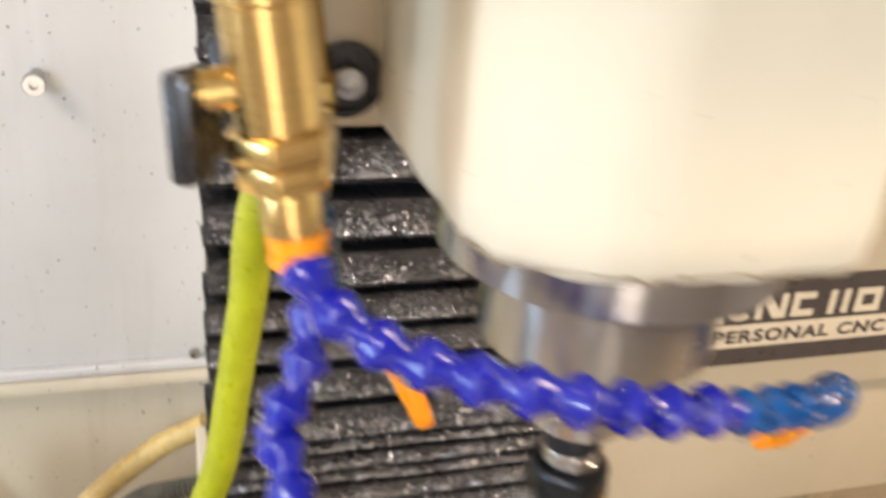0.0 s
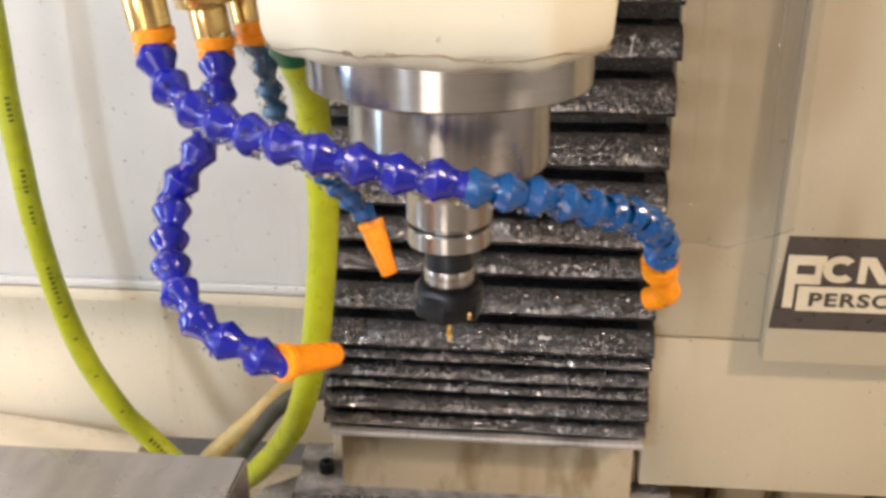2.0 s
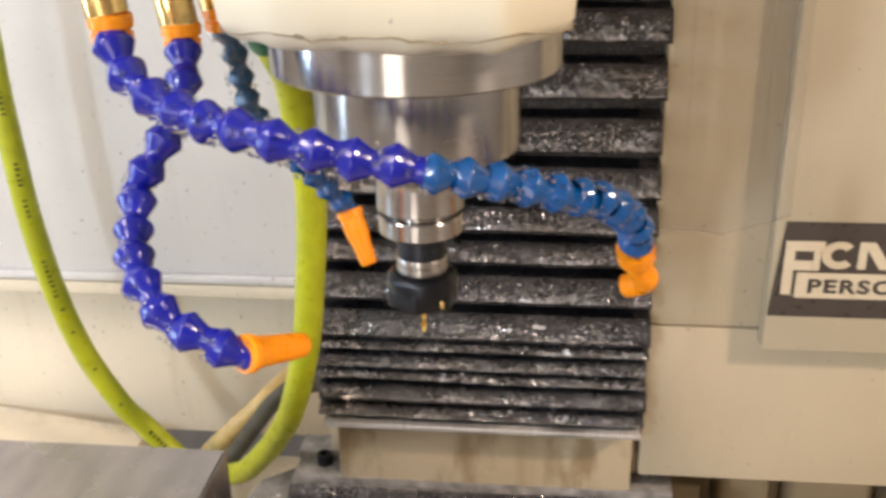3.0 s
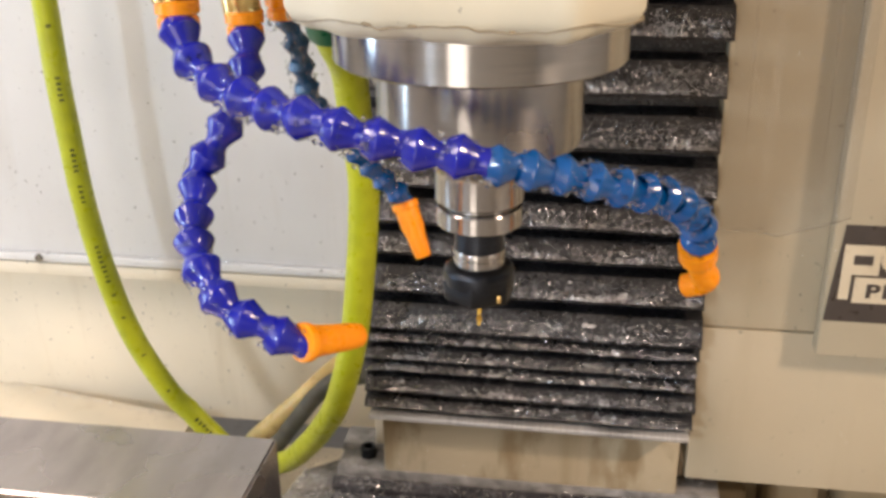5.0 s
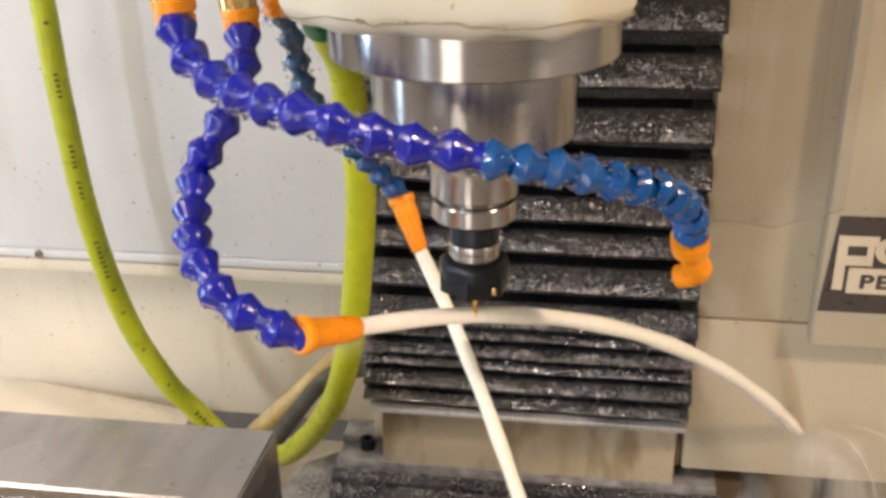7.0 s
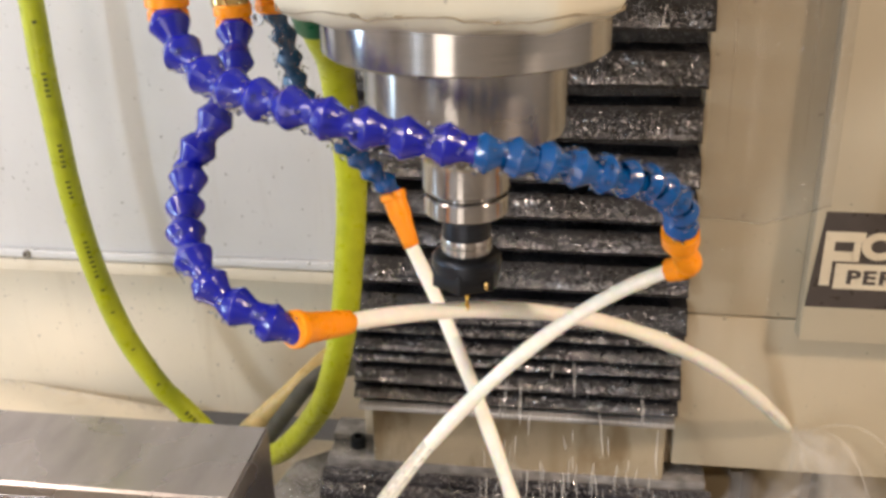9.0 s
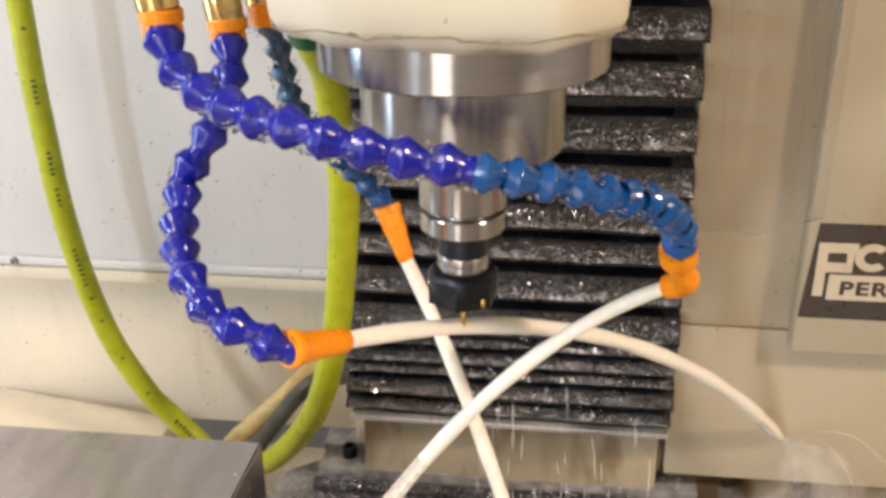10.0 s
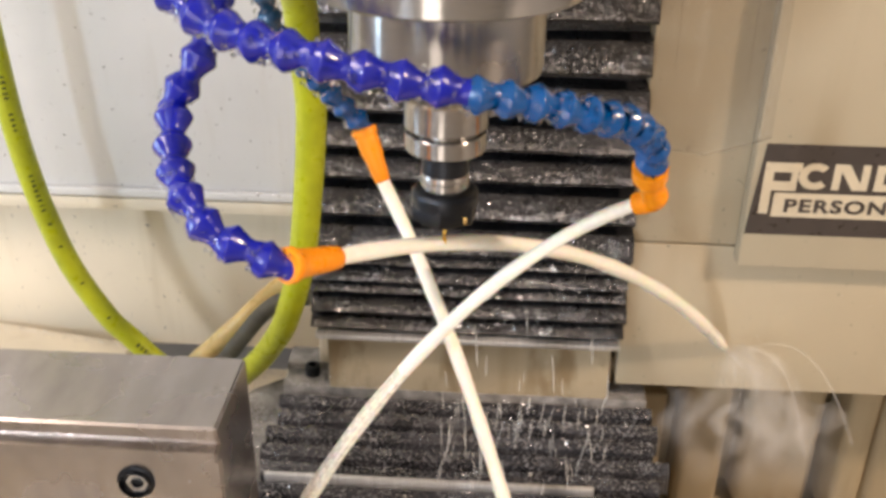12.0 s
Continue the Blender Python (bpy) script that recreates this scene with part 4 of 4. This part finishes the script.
def spray():
    """Thin torn threads where the arching jet breaks on the sheet, and drips under it."""
    rnd = random.Random(11)
    st = empty("coolant_splash", (0.239, 0.295, 0.898), "thin white coolant spray breaking off the beige sheet", "coolant splash")
    to_thing = Matrix.Translation(-BASE[st.name])
    for k in (1, 3, 4):
        own = bmesh.new()
        turn, wide, drop, push = -0.6 + 0.55 * k, rnd.uniform(0.9, 1.6), rnd.uniform(0.08, 0.17), rnd.uniform(0.01, 0.044)
        rows = []
        for i in range(15):
            v = i / 14
            mid = Vector((0.055 * turn * v + 0.01, -push * v, 0.030 * math.sin(math.pi * min(1, v * 1.6)) * (k % 3) * 0.5 * (1 if turn > 0.8 else 0.3) - drop * v ** 1.6))
            rows.append([own.verts.new(mid + Vector((u * wide * (0.010 + 0.038 * v), -0.006 * math.cos(u * 1.5), -0.020 * v * u * u))) for u in (-1, -0.66, -0.33, 0, 0.33, 0.66, 1)])
        for a, c in zip(rows, rows[1:]):
            for q in range(6):
                own.faces.new([a[q], a[q + 1], c[q + 1], c[q]])
        thin = own.loops.layers.uv.new("thin")
        place = {w: (1 - ((q - 3) / 3) ** 2, (1 - i / 14) ** 0.7 * min(1.0, 0.3 + i / 4)) for i, r in enumerate(rows) for q, w in enumerate(r)}
        for fc in own.faces:
            for lp in fc.loops:
                lp[thin].uv = place[lp.vert]
        ob = new("splash_veil", mesh_of(own, "splash_veil", VEIL, 180))
        ob.parent = st
        p0 = Vector((0.239 + rnd.uniform(-0.006, 0.010), 0.291 - 0.0012 * k, 0.900 + rnd.uniform(-0.01, 0.01)))
        hid = to_thing @ Matrix.Translation((0.40, 0.3565, 1.33))
        out = to_thing @ Matrix.Translation(p0)
        low = to_thing @ Matrix.Translation(p0 + Vector((0.004, -0.002, -0.006)))
        go = 6.82 + rnd.uniform(0, 0.07)
        SPLASHES.append((ob, [(0.0, hid), (go, hid), (go + 0.10, out), (9.5, low), (12.0, out)]))
    for k in range(7):
        own = bmesh.new()
        x0, wide, drop = 0.200 + 0.021 * k, rnd.uniform(0.014, 0.030), rnd.uniform(0.055, 0.105)
        rows = [[own.verts.new((u * wide * (0.5 + 0.7 * i / 10) + 0.010 * math.sin(i * 0.8 + k), -0.004 * math.cos(u * 2.2) - 0.010 * i / 10, -drop * i / 10)) for u in (-1, -0.6, -0.2, 0.2, 0.6, 1)] for i in range(11)]
        for a, c in zip(rows, rows[1:]):
            for q in range(5):
                own.faces.new([a[q], a[q + 1], c[q + 1], c[q]])
        thin = own.loops.layers.uv.new("thin")
        place = {w: (1 - ((q - 2.5) / 2.5) ** 2, min(1.0, 0.45 + i / 5) * (1 - (i / 10) ** 3)) for i, r in enumerate(rows) for q, w in enumerate(r)}
        for fc in own.faces:
            for lp in fc.loops:
                lp[thin].uv = place[lp.vert]
        ob = new("coolant_curtain", mesh_of(own, "coolant_curtain", VEIL, 180))
        ob.parent = st
        p0 = Vector((x0, 0.2935 - 0.0015 * (k % 3), 0.8555))
        hid = to_thing @ Matrix.Translation((0.40, 0.3400, 1.33))
        out, low = to_thing @ Matrix.Translation(p0), to_thing @ Matrix.Translation(p0 + Vector((rnd.uniform(-0.006, 0.006), -0.002, -0.008)))
        go = 6.90 + rnd.uniform(0, 0.12)
        rows = [(0.0, hid), (go, hid), (go + 0.10, out)]
        tt, flip = go + 0.5, True
        while tt < 11.7:
            rows.append((tt, low if flip else out))
            tt, flip = tt + rnd.uniform(0.25, 0.5), not flip
        SPLASHES.append((ob, rows + [(12.0, low if flip else out)]))
    for k, (far, rise, fall) in enumerate(((0.11, 0.022, 0.085), (0.07, 0.012, 0.10))):
        line = [Vector((far * v + 0.004, -0.016 * v - 0.001 * k, rise * math.sin(math.pi * v) - fall * v ** 2.2)) for v in [i / 24 for i in range(25)]]
        ob = new("splash_arc", mesh_of(sweep(line, lambda u: 0.0003 + 0.0009 * u, 8), "splash_arc", MIST))
        ob.parent = st
        p0 = Vector((0.243, 0.290, 0.903))
        hid = to_thing @ Matrix.Translation((0.40, 0.3560, 1.33))
        out, low = to_thing @ Matrix.Translation(p0), to_thing @ Matrix.Translation(p0 + Vector((0.003, 0, -0.004)))
        SPLASHES.append((ob, [(0.0, hid), (6.84, hid), (6.94, out), (9.0, low), (10.5, out), (12.0, low)]))
    for k in range(8):
        verts, faces = [], []
        aim = rnd.uniform(-0.35, 1.25)
        for _ in range(90):
            s = rnd.random()
            speed = rnd.uniform(0.25, 1.0) * (0.4 + 0.6 * (k % 4) / 3)
            ang = aim + rnd.gauss(0, 0.28)
            tm = 0.15 * s ** 0.8
            vel = Vector((0.62 * math.sin(ang) * speed + 0.10, -0.30 * rnd.random() * speed, 0.42 * math.cos(ang) * speed))
            p = vel * tm + Vector((rnd.gauss(0, 0.004), -rnd.random() * 0.004, -4.9 * tm * tm + rnd.gauss(0, 0.004)))
            d = (vel + Vector((0, 0, -9.8 * tm))).normalized()
            e = d.orthogonal().normalized()
            f = d.cross(e)
            ln, w = rnd.uniform(0.0012, 0.0055), rnd.uniform(0.00007, 0.00017)
            i = len(verts)
            verts += [p - d * ln, p + e * w, p + f * w, p - e * w, p - f * w, p + d * ln]
            faces += [(i + q, i + r, i + c) for q in (0, 5) for r, c in ((1, 2), (2, 3), (3, 4), (4, 1))]
        me = bpy.data.meshes.new("spray_cloud")
        me.from_pydata([tuple(max(-0.05, x) if n == 1 else x for n, x in enumerate(q)) for q in verts], [], faces)
        me.materials.append(SPRAY)
        ob = tagged(new("spray_cloud", me), kind="stuff")
        ob.parent = st
        p0 = Vector((0.239 + rnd.uniform(-0.004, 0.006), 0.294, 0.899 + rnd.uniform(-0.006, 0.006)))
        hid = to_thing @ Matrix.Translation((0.40, 0.3560, 1.33))
        out = to_thing @ Matrix.Translation(p0)
        low = to_thing @ (Matrix.Translation(p0 + Vector((0.003, 0, -0.005))) @ pose(0, 0, 0, 0, rnd.uniform(-5, 5)))
        go = 6.82 + rnd.uniform(0, 0.09)
        rows = [(0.0, hid), (go, hid), (go + 0.10, out)]
        tt, flip = go + 0.5, True
        while tt < 11.8:
            rows.append((tt, low if flip else out))
            tt, flip = tt + rnd.uniform(0.3, 0.5), not flip
        SPLASHES.append((ob, rows + [(12.0, low if flip else out)]))
    for k in range(90):
        ln = rnd.uniform(0.010, 0.034)
        own = sweep([Vector((0, 0, -ln / 2 + ln * i / 5)) for i in range(6)], lambda u: 0.00042 * math.sin(math.pi * (0.06 + 0.88 * u)) + 0.0001, 6)
        ob = new("coolant_drip", mesh_of(own, "coolant_drip", SPRAY))
        ob.parent = st
        at = Vector((rnd.uniform(-0.01, 0.12), rnd.uniform(0.10, 0.24), rnd.uniform(0.86, 0.99)))
        hid = to_thing @ along((-0.0600, -0.0727, 1.1714), (-0.0470, -0.0530, 1.1645))
        top = to_thing @ (Matrix.Translation((at.x, at.y, at.z + 0.03)) @ pose(0, 0, 0, rnd.uniform(-6, 6), rnd.uniform(-12, 12)))
        end = to_thing @ (Matrix.Translation((at.x, at.y, at.z - 0.03)) @ pose(0, 0, 0, rnd.uniform(-6, 6), rnd.uniform(-12, 12)))
        go = 6.95 + rnd.uniform(0, 0.3)
        SPLASHES.append((ob, [(0.0, hid), (go, hid), (go + 0.25, top), (12.0, end)]))


def flat_chip():
    own = bmesh.new()
    pts = [(0.0500, 1.0085), (0.0535, 1.0095), (0.0560, 1.0080), (0.0590, 1.0088), (0.0612, 1.0070), (0.0575, 1.0056), (0.0540, 1.0064), (0.0505, 1.0058)]
    fr = [own.verts.new((x, 0.2722 - 0.0006 * math.sin(x * 900), z)) for x, z in pts]
    bk = [own.verts.new((x, 0.2732 - 0.0006 * math.sin(x * 900), z)) for x, z in pts]
    own.faces.new(fr)
    own.faces.new(bk[::-1])
    for i in range(len(pts)):
        j = (i + 1) % len(pts)
        own.faces.new([fr[i], bk[i], bk[j], fr[j]])
    bmesh.ops.recalc_face_normals(own, faces=own.faces)
    thing("metal_flake", own, ALU, (0.0555, 0.2728, 1.0056), "flat torn aluminium flake lying on the way cover", "metal flake")


def clear_film():
    own = bmesh.new()
    rows = []
    for i in range(13):
        u = i / 12
        x = 0.240 - 0.092 * u
        zb = 1.106 - 0.024 * min(1, u * 2) + 0.004 * u
        y = 0.2775 + 0.018 * min(1.0, max(0.0, (u - 0.05) * 1.6))
        rows.append([own.verts.new((x, y, zb)), own.verts.new((x, y + 0.0002, 1.13)), own.verts.new((x - 0.002, y, 1.46 - 0.02 * u))])
    for a, c in zip(rows, rows[1:]):
        for j in range(2):
            own.faces.new([a[j], a[j + 1], c[j + 1], c[j]])
    low = [[v.co.copy() for v in r] for r in rows]
    bmesh.ops.solidify(own, geom=list(own.faces), thickness=0.0003)
    ob = thing("clear_film", own, FILM, (0.2, 0.285, 1.09), "clear plastic film taped over the cover's corner", "film")
    ob.visible_shadow = False
    edge = [r[0].copy() for r in low]
    part("curled_edge", sweep(smooth_line(edge, 0.004), 0.0007, 8), FILM, ob, "curled lower edge of the film")


# ---- build ----
room()
column()
name_plate()
left_panel()
upper_cover()
lower_cover()
machine_base()
vise()
head()
socket_screw((-0.1410, 0.320, 0.8335), 0.0072, pose(0, 0, 0, 0))
valves()
hoses()
green_hose()
back_tubes()
coolant()
spray()
clear_film()
flat_chip()
chips()
motions()
